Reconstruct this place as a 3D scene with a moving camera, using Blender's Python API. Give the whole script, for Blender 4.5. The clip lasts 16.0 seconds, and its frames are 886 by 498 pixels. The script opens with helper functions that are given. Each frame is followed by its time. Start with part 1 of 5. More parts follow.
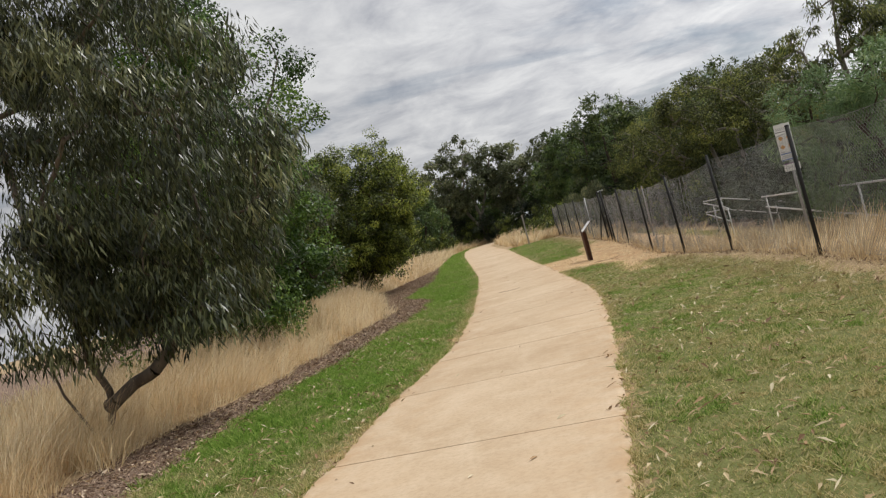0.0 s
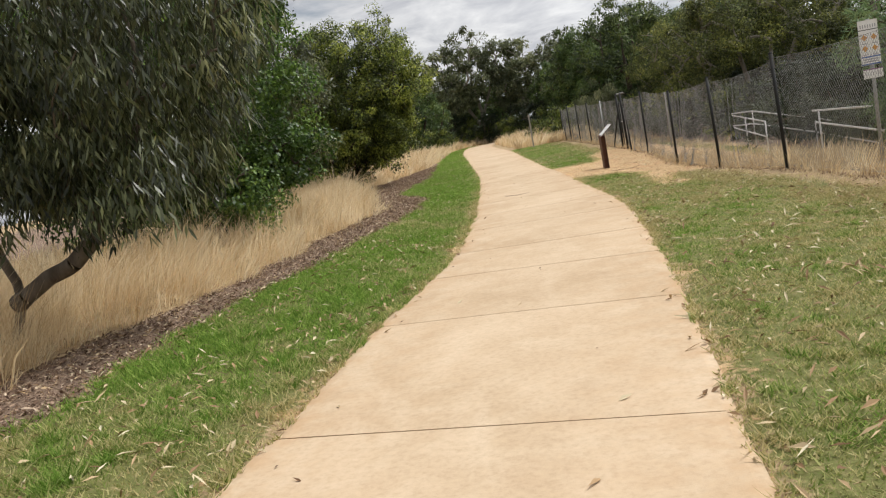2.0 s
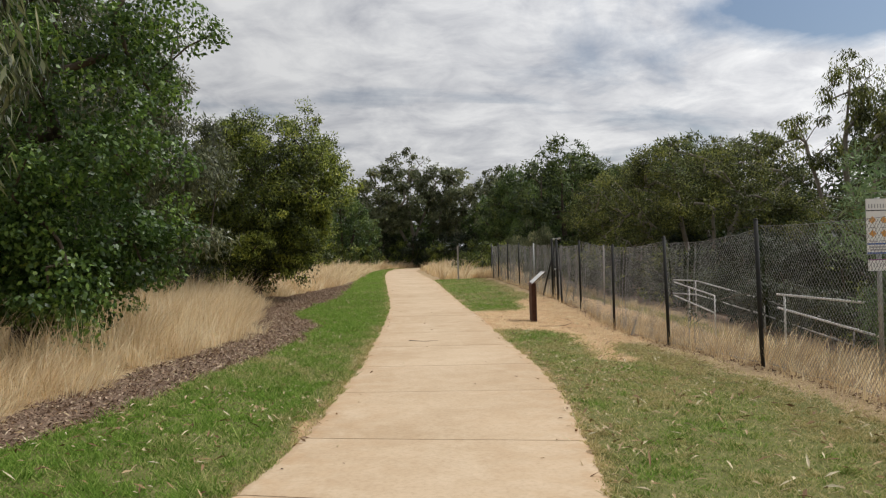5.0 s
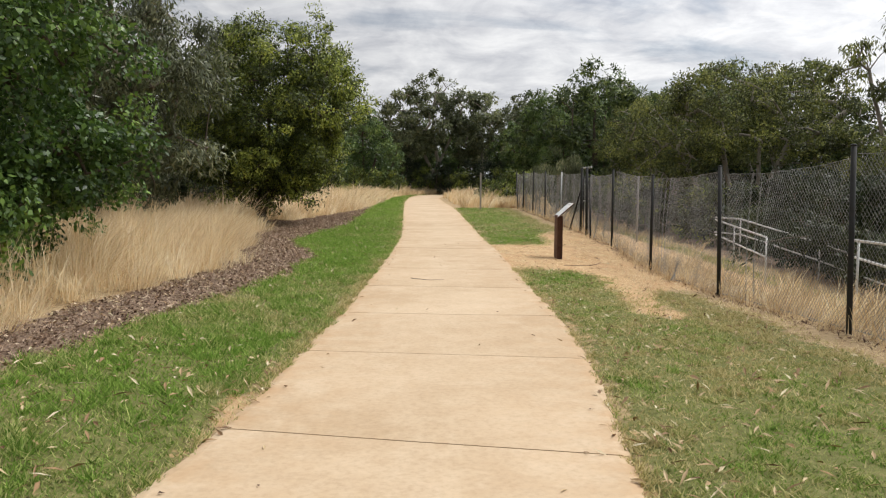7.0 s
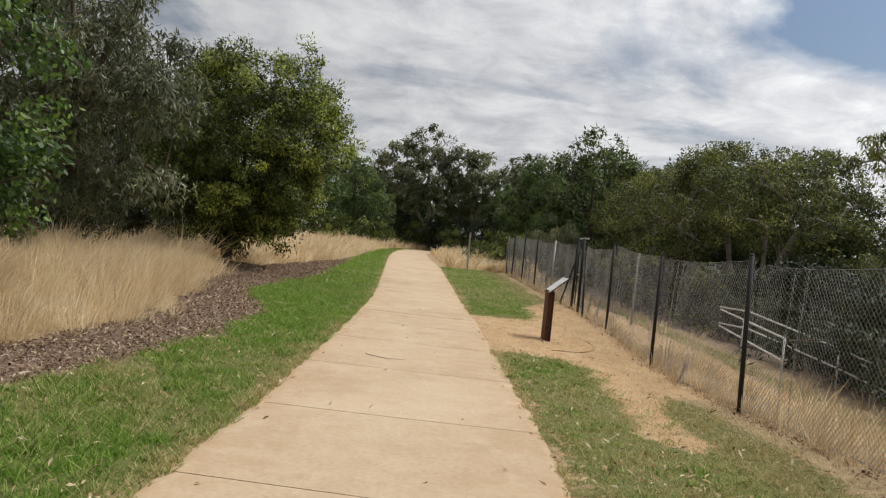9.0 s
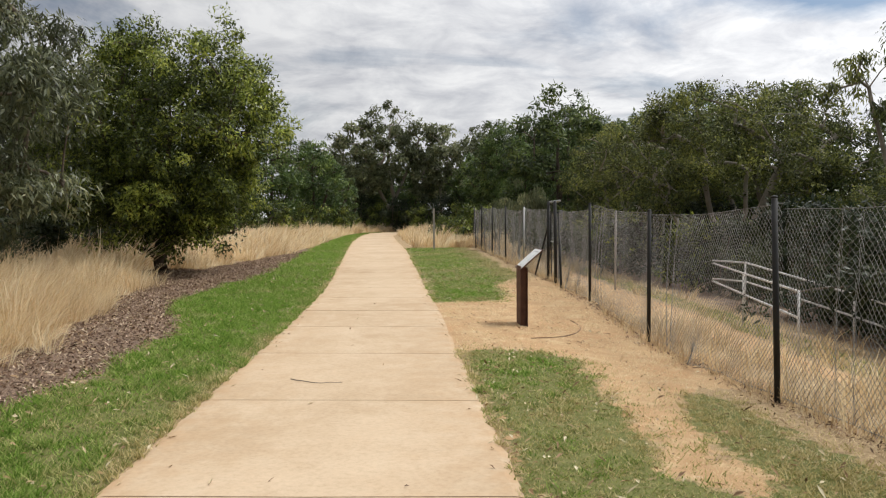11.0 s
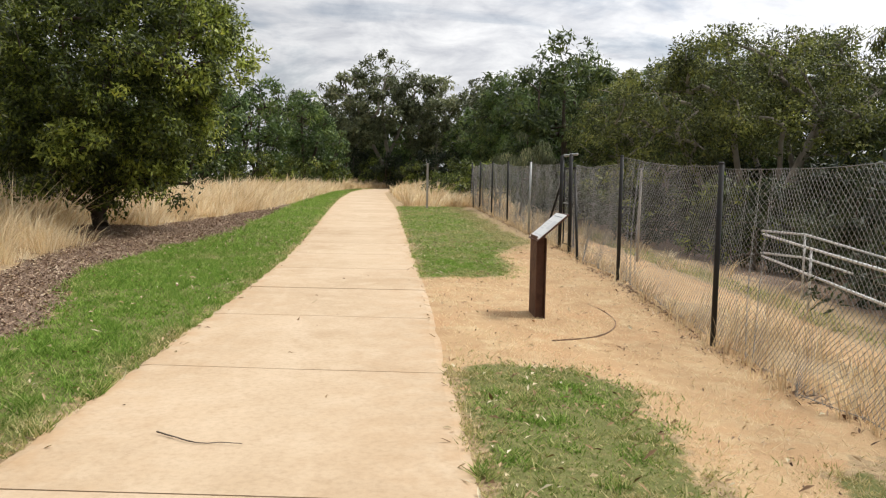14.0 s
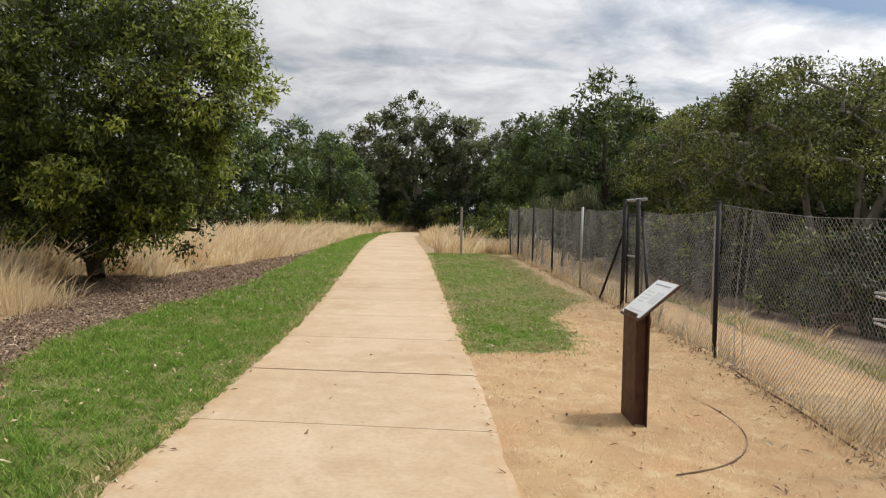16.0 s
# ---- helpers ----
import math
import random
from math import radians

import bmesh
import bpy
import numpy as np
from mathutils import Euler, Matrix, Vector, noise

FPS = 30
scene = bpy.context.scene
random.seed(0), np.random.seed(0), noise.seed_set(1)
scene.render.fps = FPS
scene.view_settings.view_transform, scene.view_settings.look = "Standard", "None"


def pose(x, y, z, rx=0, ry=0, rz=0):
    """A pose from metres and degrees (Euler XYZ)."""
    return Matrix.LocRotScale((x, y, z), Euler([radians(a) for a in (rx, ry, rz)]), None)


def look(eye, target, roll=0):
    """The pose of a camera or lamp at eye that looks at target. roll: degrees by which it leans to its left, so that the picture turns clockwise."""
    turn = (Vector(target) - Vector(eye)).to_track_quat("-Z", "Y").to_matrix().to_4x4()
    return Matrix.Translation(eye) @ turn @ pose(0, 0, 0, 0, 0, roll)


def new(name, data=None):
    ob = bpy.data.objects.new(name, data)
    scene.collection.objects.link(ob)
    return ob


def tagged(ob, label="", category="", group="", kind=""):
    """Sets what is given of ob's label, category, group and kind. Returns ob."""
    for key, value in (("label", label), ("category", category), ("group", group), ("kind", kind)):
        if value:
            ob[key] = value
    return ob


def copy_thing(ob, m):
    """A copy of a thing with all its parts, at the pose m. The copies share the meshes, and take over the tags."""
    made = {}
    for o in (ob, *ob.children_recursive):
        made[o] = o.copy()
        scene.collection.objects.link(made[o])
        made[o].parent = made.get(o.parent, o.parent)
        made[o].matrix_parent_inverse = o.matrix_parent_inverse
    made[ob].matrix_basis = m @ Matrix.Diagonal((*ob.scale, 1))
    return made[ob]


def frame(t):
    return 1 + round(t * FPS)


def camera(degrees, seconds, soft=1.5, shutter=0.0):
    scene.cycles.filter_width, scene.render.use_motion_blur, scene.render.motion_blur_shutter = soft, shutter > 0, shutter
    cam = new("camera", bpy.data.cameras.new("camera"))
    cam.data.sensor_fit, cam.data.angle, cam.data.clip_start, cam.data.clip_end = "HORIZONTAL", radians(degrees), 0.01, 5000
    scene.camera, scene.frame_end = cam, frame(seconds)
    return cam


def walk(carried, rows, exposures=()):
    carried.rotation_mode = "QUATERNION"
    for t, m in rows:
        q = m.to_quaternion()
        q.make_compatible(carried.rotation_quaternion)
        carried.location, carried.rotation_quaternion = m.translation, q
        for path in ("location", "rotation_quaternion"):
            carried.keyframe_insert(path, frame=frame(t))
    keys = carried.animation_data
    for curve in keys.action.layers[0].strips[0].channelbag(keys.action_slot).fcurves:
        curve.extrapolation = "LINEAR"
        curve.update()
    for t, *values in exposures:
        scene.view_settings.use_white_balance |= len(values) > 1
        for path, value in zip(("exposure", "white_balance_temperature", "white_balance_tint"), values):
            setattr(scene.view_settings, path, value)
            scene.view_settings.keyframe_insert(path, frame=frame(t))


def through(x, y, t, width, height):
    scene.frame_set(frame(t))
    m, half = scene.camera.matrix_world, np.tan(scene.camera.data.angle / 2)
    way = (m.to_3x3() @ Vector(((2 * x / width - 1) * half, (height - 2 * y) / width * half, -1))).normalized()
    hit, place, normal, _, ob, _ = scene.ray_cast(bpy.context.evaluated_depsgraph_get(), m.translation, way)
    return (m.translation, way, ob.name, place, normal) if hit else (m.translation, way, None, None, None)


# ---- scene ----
cam = camera(57.6, 16.0, soft=1.2)
METRES, EYE, TILT, LEAN, TURN = 18.5, 1.5, 0.0, 0.0, 2.4
ROWS = [
    (0.0, 0.0, 0.0, 0.0, -0.08, -0.3, 15.05),
    (0.5, 0.0019, 0.0303, -0.0032, -2.49, -3.3, 13.63),
    (1.0, 0.0011, 0.0587, -0.0047, -2.45, -6.48, 11.38),
    (1.5, -0.0056, 0.0921, -0.0075, -0.89, -8.94, 8.86),
    (2.0, -0.0078, 0.1249, -0.0047, -0.27, -7.58, 10.62),
    (2.5, -0.0087, 0.1499, -0.0025, -0.98, -4.36, 10.87),
    (3.0, -0.0059, 0.1819, -0.0018, -3.42, -2.84, 8.19),
    (3.5, -0.0025, 0.2112, 0.0006, -4.08, -1.31, 5.65),
    (4.0, 0.0048, 0.2433, -0.0003, -3.94, -0.17, 2.19),
    (4.5, 0.0153, 0.2756, -0.0004, -5.28, 1.08, 1.79),
    (7.0, 0.0471, 0.4268, -0.0037, -3.28, -4.63, -0.32),
    (7.5, 0.0555, 0.4522, -0.0002, -4.88, -3.56, -2.94),
    (8.0, 0.0593, 0.4827, 0.0015, -3.66, -0.72, -4.4),
    (8.5, 0.0577, 0.5122, 0.0, -1.35, -0.05, -8.29),
    (9.0, 0.0669, 0.5453, 0.0001, -3.85, -0.62, -5.83),
    (11.5, 0.0995, 0.6983, 0.0013, -5.82, -2.28, 0.76),
    (12.0, 0.1028, 0.7259, 0.0, -6.68, -2.59, 0.1),
    (12.5, 0.1063, 0.7589, -0.0011, -3.94, -3.37, -1.28),
    (13.0, 0.1077, 0.7889, -0.0028, -1.23, -4.34, -1.84),
    (13.5, 0.1166, 0.822, -0.0019, -3.44, -4.5, -0.96),
    (14.0, 0.1192, 0.8512, -0.0036, -6.17, -5.08, -0.94),
    (14.5, 0.1196, 0.8849, -0.0048, -7.13, -6.53, -1.5),
    (15.0, 0.1166, 0.9183, -0.0017, -5.85, -5.16, -1.15),
    (15.5, 0.1156, 0.9477, -0.0008, -5.03, -3.57, -1.9),
    (16.0, 0.1166, 0.983, 0.0016, -4.23, -2.14, -1.27),
]
walk(cam, [(t, pose(0, 0, EYE, TILT, LEAN, TURN) @ pose(METRES * x, METRES * y, METRES * z, 90 + pitch, roll, yaw)) for t, x, y, z, yaw, pitch, roll in ROWS], exposures=[(0.0, -0.02), (0.6, 0.0), (1.5, 0.2), (2.5, 0.28), (3.5, 0.18), (4.5, -0.06), (7.0, 0.26), (7.6, 0.32), (8.0, 0.08), (8.5, -0.08), (9.0, -0.02), (11.5, 0.25), (12.5, 0.34), (13.5, 0.38), (14.0, 0.40), (14.6, 0.20), (16.0, 0.18)])

# ---- world and sun ----
SUN_ELEVATION, SUN_AZIMUTH = 54.0, 66.0      # azimuth clockwise from +y
world = bpy.data.worlds.new("world")
scene.world = world
world.use_nodes = True
wn, wl = world.node_tree.nodes, world.node_tree.links
wn.clear()


def wnode(kind, **values):
    n = wn.new(kind)
    for key, value in values.items():
        n.inputs[key].default_value = value
    return n


def wmath(op, a, b=None):
    n = wn.new("ShaderNodeMath")
    n.operation = op
    for slot, v in enumerate((a, b)):
        if v is None:
            continue
        if isinstance(v, (int, float)):
            n.inputs[slot].default_value = v
        else:
            wl.new(v, n.inputs[slot])
    return n.outputs[0]


sky = wn.new("ShaderNodeTexSky")
sky.sky_type, sky.sun_disc = "NISHITA", False
sky.sun_elevation, sky.sun_rotation = radians(SUN_ELEVATION), radians(SUN_AZIMUTH)
coords = wn.new("ShaderNodeTexCoord")
split = wn.new("ShaderNodeSeparateXYZ")
wl.new(coords.outputs["Generated"], split.inputs[0])
high = wmath("ADD", wmath("MAXIMUM", split.outputs[2], 0.0), 0.22)
flat = wn.new("ShaderNodeCombineXYZ")
wl.new(wmath("DIVIDE", split.outputs[0], high), flat.inputs[0])
wl.new(wmath("DIVIDE", split.outputs[1], high), flat.inputs[1])
big = wnode("ShaderNodeTexNoise", Scale=1.0, Detail=8.0, Roughness=0.58, Distortion=0.6)
fine = wnode("ShaderNodeTexNoise", Scale=4.6, Detail=9.0, Roughness=0.62, Distortion=0.4)
for n in (big, fine):
    wl.new(flat.outputs[0], n.inputs["Vector"])
cover = wn.new("ShaderNodeValToRGB")
cover.color_ramp.elements[0].position, cover.color_ramp.elements[1].position = 0.30, 0.47
# a break in the cloud, low to the right of the path
apart = wn.new("ShaderNodeVectorMath")
apart.operation = "DISTANCE"
wl.new(flat.outputs[0], apart.inputs[0])
apart.inputs[1].default_value = (0.98, 1.72, 0.0)
hole = wmath("MULTIPLY", wmath("MAXIMUM", wmath("SUBTRACT", 1.0, wmath("DIVIDE", apart.outputs["Value"], 0.34)), 0.0), 0.36)
wl.new(wmath("SUBTRACT", big.outputs["Fac"], hole), cover.inputs[0])
tone = wn.new("ShaderNodeValToRGB")
tone.color_ramp.elements[0].position, tone.color_ramp.elements[0].color = 0.34, (0.50, 0.52, 0.58, 1)
tone.color_ramp.elements[1].position, tone.color_ramp.elements[1].color = 0.60, (0.985, 0.99, 1.0, 1)
mixed = wn.new("ShaderNodeMix")
mixed.data_type = "FLOAT"
mixed.inputs[0].default_value = 0.58
wl.new(big.outputs["Fac"], mixed.inputs[2])
wl.new(fine.outputs["Fac"], mixed.inputs[3])
wl.new(mixed.outputs[0], tone.inputs[0])
dim = wn.new("ShaderNodeMix")
dim.data_type, dim.blend_type = "RGBA", "MULTIPLY"
dim.inputs[0].default_value = 1.0
wl.new(sky.outputs[0], dim.inputs[6])
dim.inputs[7].default_value = (0.075, 0.075, 0.075, 1)
blend = wn.new("ShaderNodeMix")
blend.data_type = "RGBA"
wl.new(cover.outputs[0], blend.inputs[0])
wl.new(dim.outputs[2], blend.inputs[6])
wl.new(tone.outputs[0], blend.inputs[7])
back = wnode("ShaderNodeBackground", Strength=0.92)
# clouds are brighter towards the veiled sun
az, el = radians(SUN_AZIMUTH), radians(SUN_ELEVATION)
toward = wn.new("ShaderNodeVectorMath")
toward.operation = "DOT_PRODUCT"
wl.new(coords.outputs["Generated"], toward.inputs[0])
toward.inputs[1].default_value = (math.sin(az) * math.cos(el), math.cos(az) * math.cos(el), math.sin(el))
glow = wmath("ADD", wmath("MULTIPLY", wmath("POWER", wmath("MAXIMUM", toward.outputs["Value"], 0.0), 2.2), 1.25), 0.66)
lit = wn.new("ShaderNodeVectorMath")
lit.operation = "SCALE"
wl.new(blend.outputs[2], lit.inputs[0])
wl.new(glow, lit.inputs["Scale"])
wl.new(lit.outputs[0], back.inputs[0])
wl.new(back.outputs[0], wn.new("ShaderNodeOutputWorld").inputs[0])

sun = new("sun", bpy.data.lights.new("sun", "SUN"))
sun.data.energy, sun.data.angle, sun.data.color = 2.5, radians(11), (1.0, 0.985, 0.96)
sun.matrix_world = look((0, 0, 0), (-math.sin(az) * math.cos(el), -math.cos(az) * math.cos(el), -math.sin(el)))

# ---- materials ----
class Nodes:
    """A small builder of node materials."""

    def __init__(self, name):
        self.mat = bpy.data.materials.new(name)
        self.mat.use_nodes = True
        self.n, self.l = self.mat.node_tree.nodes, self.mat.node_tree.links
        self.n.clear()
        self.out = self.n.new("ShaderNodeOutputMaterial")

    def put(self, v, socket):
        if v is None:
            return
        if hasattr(v, "is_output"):
            self.l.new(v, socket)
        elif isinstance(v, tuple) and len(v) == 3 and socket.type == "RGBA":
            socket.default_value = (*v, 1)
        else:
            socket.default_value = v

    def where(self):
        return self.n.new("ShaderNodeNewGeometry").outputs["Position"]

    def local(self):
        return self.n.new("ShaderNodeTexCoord").outputs["Object"]

    def noise(self, scale, detail=4.0, rough=0.55, vec=None, stretch=None, distort=0.0):
        t = self.n.new("ShaderNodeTexNoise")
        t.inputs["Scale"].default_value, t.inputs["Detail"].default_value = scale, detail
        t.inputs["Roughness"].default_value, t.inputs["Distortion"].default_value = rough, distort
        v = vec or self.where()
        if stretch:
            m = self.n.new("ShaderNodeMapping")
            m.inputs["Scale"].default_value = stretch
            self.l.new(v, m.inputs[0])
            v = m.outputs[0]
        self.l.new(v, t.inputs["Vector"])
        return t.outputs["Fac"]

    def ramp(self, fac, *stops):
        r = self.n.new("ShaderNodeValToRGB")
        self.put(fac, r.inputs[0])
        e = r.color_ramp.elements
        while len(e) < len(stops):
            e.new(0.5)
        for k, (p, c) in zip(e, stops):
            k.position = p
            k.color = (c, c, c, 1) if isinstance(c, (int, float)) else (*c, 1)
        return r.outputs[0]

    def mix(self, fac, a, b, mode="MIX"):
        m = self.n.new("ShaderNodeMix")
        m.data_type, m.blend_type = "RGBA", mode
        self.put(fac, m.inputs[0]), self.put(a, m.inputs[6]), self.put(b, m.inputs[7])
        return m.outputs[2]

    def math(self, op, a, b=0.0):
        m = self.n.new("ShaderNodeMath")
        m.operation = op
        self.put(a, m.inputs[0]), self.put(b, m.inputs[1])
        return m.outputs[0]

    def island(self):
        return self.n.new("ShaderNodeNewGeometry").outputs["Random Per Island"]

    def random(self):
        return self.n.new("ShaderNodeObjectInfo").outputs["Random"]

    def attr(self, name):
        a = self.n.new("ShaderNodeAttribute")
        a.attribute_name = name
        return a

    def bump(self, height, strength=0.4, distance=0.01):
        b = self.n.new("ShaderNodeBump")
        b.inputs["Strength"].default_value, b.inputs["Distance"].default_value = strength, distance
        self.l.new(height, b.inputs["Height"])
        return b.outputs[0]

    def surface(self, color, rough=0.7, metal=0.0, normal=None, spec=0.5):
        p = self.n.new("ShaderNodeBsdfPrincipled")
        self.put(color, p.inputs["Base Color"]), self.put(rough, p.inputs["Roughness"]), self.put(metal, p.inputs["Metallic"])
        p.inputs["Specular IOR Level"].default_value = spec
        if normal is not None:
            self.l.new(normal, p.inputs["Normal"])
        self.shader = p.outputs[0]
        self.l.new(self.shader, self.out.inputs[0])
        return self

    def thin(self, color, amount=0.35):
        """Light that comes through a leaf or blade."""
        t = self.n.new("ShaderNodeBsdfTranslucent")
        self.put(color, t.inputs[0])
        m = self.n.new("ShaderNodeMixShader")
        m.inputs[0].default_value = amount
        self.l.new(self.shader, m.inputs[1]), self.l.new(t.outputs[0], m.inputs[2])
        self.l.new(m.outputs[0], self.out.inputs[0])
        return self


def leaf_material(name, dark, mid, light, gloss=0.45, through=0.38):
    """Each leaf has its own shade, each spray of leaves its own age; inner sprays carry crown shade in their colour."""
    k = Nodes(name)
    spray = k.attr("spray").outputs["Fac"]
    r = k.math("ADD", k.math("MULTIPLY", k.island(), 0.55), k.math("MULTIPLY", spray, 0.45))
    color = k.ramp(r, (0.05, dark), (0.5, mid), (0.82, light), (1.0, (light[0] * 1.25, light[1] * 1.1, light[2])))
    patch = k.ramp(k.noise(0.9, 2.0, vec=k.local()), (0.35, 0.8), (0.65, 1.2))
    color = k.mix(1.0, color, patch, "MULTIPLY")
    k.surface(color, gloss, spec=0.35)
    return k.thin(color, through).mat


def bark_material(name, dark, light, scale=6.0):
    k = Nodes(name)
    g = k.noise(scale, 6.0, 0.65, k.local(), (1, 1, 0.22))
    color = k.ramp(g, (0.3, dark), (0.7, light))
    return k.surface(color, 0.85, normal=k.bump(g, 0.7, 0.02), spec=0.2).mat


def concrete_material():
    k = Nodes("tan_concrete")
    big_, mid_, grit = k.noise(0.45, 4.0), k.noise(3.2, 6.0, 0.6), k.noise(160.0, 2.0)
    c = k.ramp(big_, (0.30, (0.41, 0.290, 0.175)), (0.70, (0.57, 0.435, 0.295)))
    c = k.mix(k.math("MULTIPLY", k.ramp(mid_, (0.45, 0.0), (0.68, 1.0)), 0.45), c, (0.62, 0.495, 0.35))
    # sandy bloom and darker trodden stains
    c = k.mix(k.ramp(k.noise(0.9, 5.0, 0.62, None, (1.6, 0.55, 1.0), 0.8), (0.52, 0.0), (0.72, 0.5)), c, (0.66, 0.535, 0.39))
    c = k.mix(k.ramp(k.noise(1.5, 6.0, 0.68, None, (1.0, 0.8, 1.0), 0.5), (0.55, 0.0), (0.75, 0.5)), c, (0.37, 0.245, 0.14))
    c = k.mix(k.ramp(grit, (0.62, 0.0), (0.78, 0.45)), c, (0.27, 0.185, 0.115))
    c = k.mix(0.3, c, k.ramp(k.random(), (0.0, (0.44, 0.32, 0.20)), (1.0, (0.56, 0.43, 0.29))))
    speck = k.noise(26.0, 5.0, 0.7)
    c = k.mix(1.0, c, k.ramp(speck, (0.3, (0.88, 0.86, 0.83)), (0.5, (1.0, 1.0, 1.0)), (0.72, (1.08, 1.08, 1.07))), "MULTIPLY")
    edge = k.attr("edge").outputs["Fac"]
    worn = k.math("MULTIPLY", edge, k.ramp(k.noise(4.0, 5.0, 0.65), (0.38, 0.0), (0.62, 1.0)))
    c = k.mix(k.math("MULTIPLY", worn, 0.6), c, (0.44, 0.27, 0.135))
    return k.surface(c, 0.9, normal=k.bump(k.math("ADD", grit, mid_), 0.25, 0.004), spec=0.25).mat


def ground_material():
    k = Nodes("ground_soil_and_turf")
    zone = k.attr("zone").outputs["Color"]
    s = k.n.new("ShaderNodeSeparateColor")
    k.l.new(zone, s.inputs[0])
    fringe = k.noise(6.0, 5.0, 0.65)

    def soften(v):
        return k.ramp(k.math("ADD", v, k.math("MULTIPLY", k.math("SUBTRACT", fringe, 0.5), 1.9)), (0.42, 0.0), (0.58, 1.0))

    fine_, small, chips = k.noise(70.0, 3.0, 0.7), k.noise(14.0, 5.0, 0.65), k.noise(38.0, 3.0, 0.6, None, (1.0, 1.0, 1.0), 1.2)
    straw = k.mix(k.ramp(small, (0.35, 0.0), (0.7, 1.0)), (0.26, 0.18, 0.10), (0.50, 0.37, 0.21))
    turf = k.mix(k.ramp(fine_, (0.35, 0.0), (0.65, 0.7)), k.ramp(small, (0.3, (0.085, 0.115, 0.025)), (0.55, (0.17, 0.185, 0.055)), (0.72, (0.36, 0.28, 0.14))), (0.15, 0.125, 0.055))
    mulch = k.ramp(chips, (0.34, (0.07, 0.045, 0.032)), (0.5, (0.20, 0.135, 0.095)), (0.66, (0.38, 0.28, 0.20)))
    dirt = k.ramp(k.noise(2.2, 5.0), (0.3, (0.41, 0.255, 0.130)), (0.7, (0.53, 0.365, 0.20)))
    dirt = k.mix(k.ramp(fine_, (0.52, 0.0), (0.72, 0.5)), dirt, (0.28, 0.18, 0.10))
    dirt = k.mix(k.ramp(k.noise(1.1, 4.0, 0.6), (0.50, 0.0), (0.66, 0.6)), dirt, (0.46, 0.26, 0.13))
    dirt = k.mix(k.ramp(k.noise(3.6, 5.0, 0.7), (0.5, 0.0), (0.68, 0.7)), dirt, (0.57, 0.435, 0.255))
    dirt = k.mix(k.ramp(small, (0.58, 0.0), (0.72, 0.6)), dirt, (0.33, 0.22, 0.12))
    c = k.mix(soften(s.outputs[0]), straw, turf)
    c = k.mix(soften(s.outputs[1]), c, mulch)
    c = k.mix(soften(s.outputs[2]), c, dirt)
    return k.surface(c, 0.95, normal=k.bump(k.math("ADD", chips, fine_), 0.6, 0.02), spec=0.15).mat


def lawn_material():
    k = Nodes("grass_blades")
    dry = k.attr("dry").outputs["Fac"]
    r = k.island()
    fresh = k.ramp(r, (0.0, (0.09, 0.16, 0.024)), (0.5, (0.20, 0.34, 0.055)), (1.0, (0.38, 0.50, 0.12)))
    dead = k.ramp(r, (0.0, (0.30, 0.26, 0.095)), (0.5, (0.51, 0.43, 0.20)), (1.0, (0.68, 0.58, 0.32)))
    c = k.mix(k.ramp(k.math("ADD", dry, k.math("MULTIPLY", k.math("SUBTRACT", r, 0.5), 0.5)), (0.25, 0.0), (0.85, 1.0)), fresh, dead)
    return k.surface(c, 0.7, spec=0.08).thin(c, 0.45).mat


def straw_material():
    k = Nodes("dry_straw_grass")
    r = k.island()
    c = k.ramp(r, (0.0, (0.62, 0.48, 0.29)), (0.35, (0.82, 0.70, 0.48)), (0.9, (0.90, 0.82, 0.63)), (1.0, (0.52, 0.37, 0.22)))
    c = k.mix(1.0, c, k.ramp(k.attr("shade").outputs["Fac"], (0.0, (0.66, 0.58, 0.50)), (0.35, (0.92, 0.84, 0.72)), (0.7, (1.02, 1.0, 0.95)), (1.0, (1.1, 1.1, 1.1))), "MULTIPLY")
    return k.surface(c, 0.7, spec=0.15).thin(c, 0.55).mat


def litter_material():
    k = Nodes("dead_leaves")
    c = k.ramp(k.island(), (0.0, (0.15, 0.08, 0.04)), (0.35, (0.36, 0.23, 0.115)), (0.75, (0.50, 0.39, 0.23)), (1.0, (0.62, 0.55, 0.38)))
    return k.surface(c, 0.7, spec=0.25).mat


def chip_material():
    k = Nodes("bark_chips")
    c = k.ramp(k.island(), (0.0, (0.065, 0.038, 0.026)), (0.45, (0.20, 0.128, 0.085)), (0.8, (0.38, 0.27, 0.185)), (1.0, (0.64, 0.52, 0.38)))
    return k.surface(c, 0.9, spec=0.15).mat


def metal_material(name, color, rough, metal, spots, amount=0.5):
    k = Nodes(name)
    g = k.noise(9.0, 6.0, 0.7, k.local())
    c = k.mix(k.math("MULTIPLY", k.ramp(g, (0.45, 0.0), (0.7, 1.0)), amount), color, spots)
    return k.surface(c, k.ramp(g, (0.3, rough - 0.1), (0.7, rough + 0.15)), metal, k.bump(g, 0.15, 0.002)).mat


def plain_material(name, color, rough=0.6, dirt_=0.25):
    k = Nodes(name)
    g = k.noise(12.0, 5.0, 0.65, k.local())
    c = k.mix(k.math("MULTIPLY", k.ramp(g, (0.45, 0.0), (0.75, 1.0)), dirt_), color, tuple(v * 0.6 for v in color))
    return k.surface(c, rough).mat


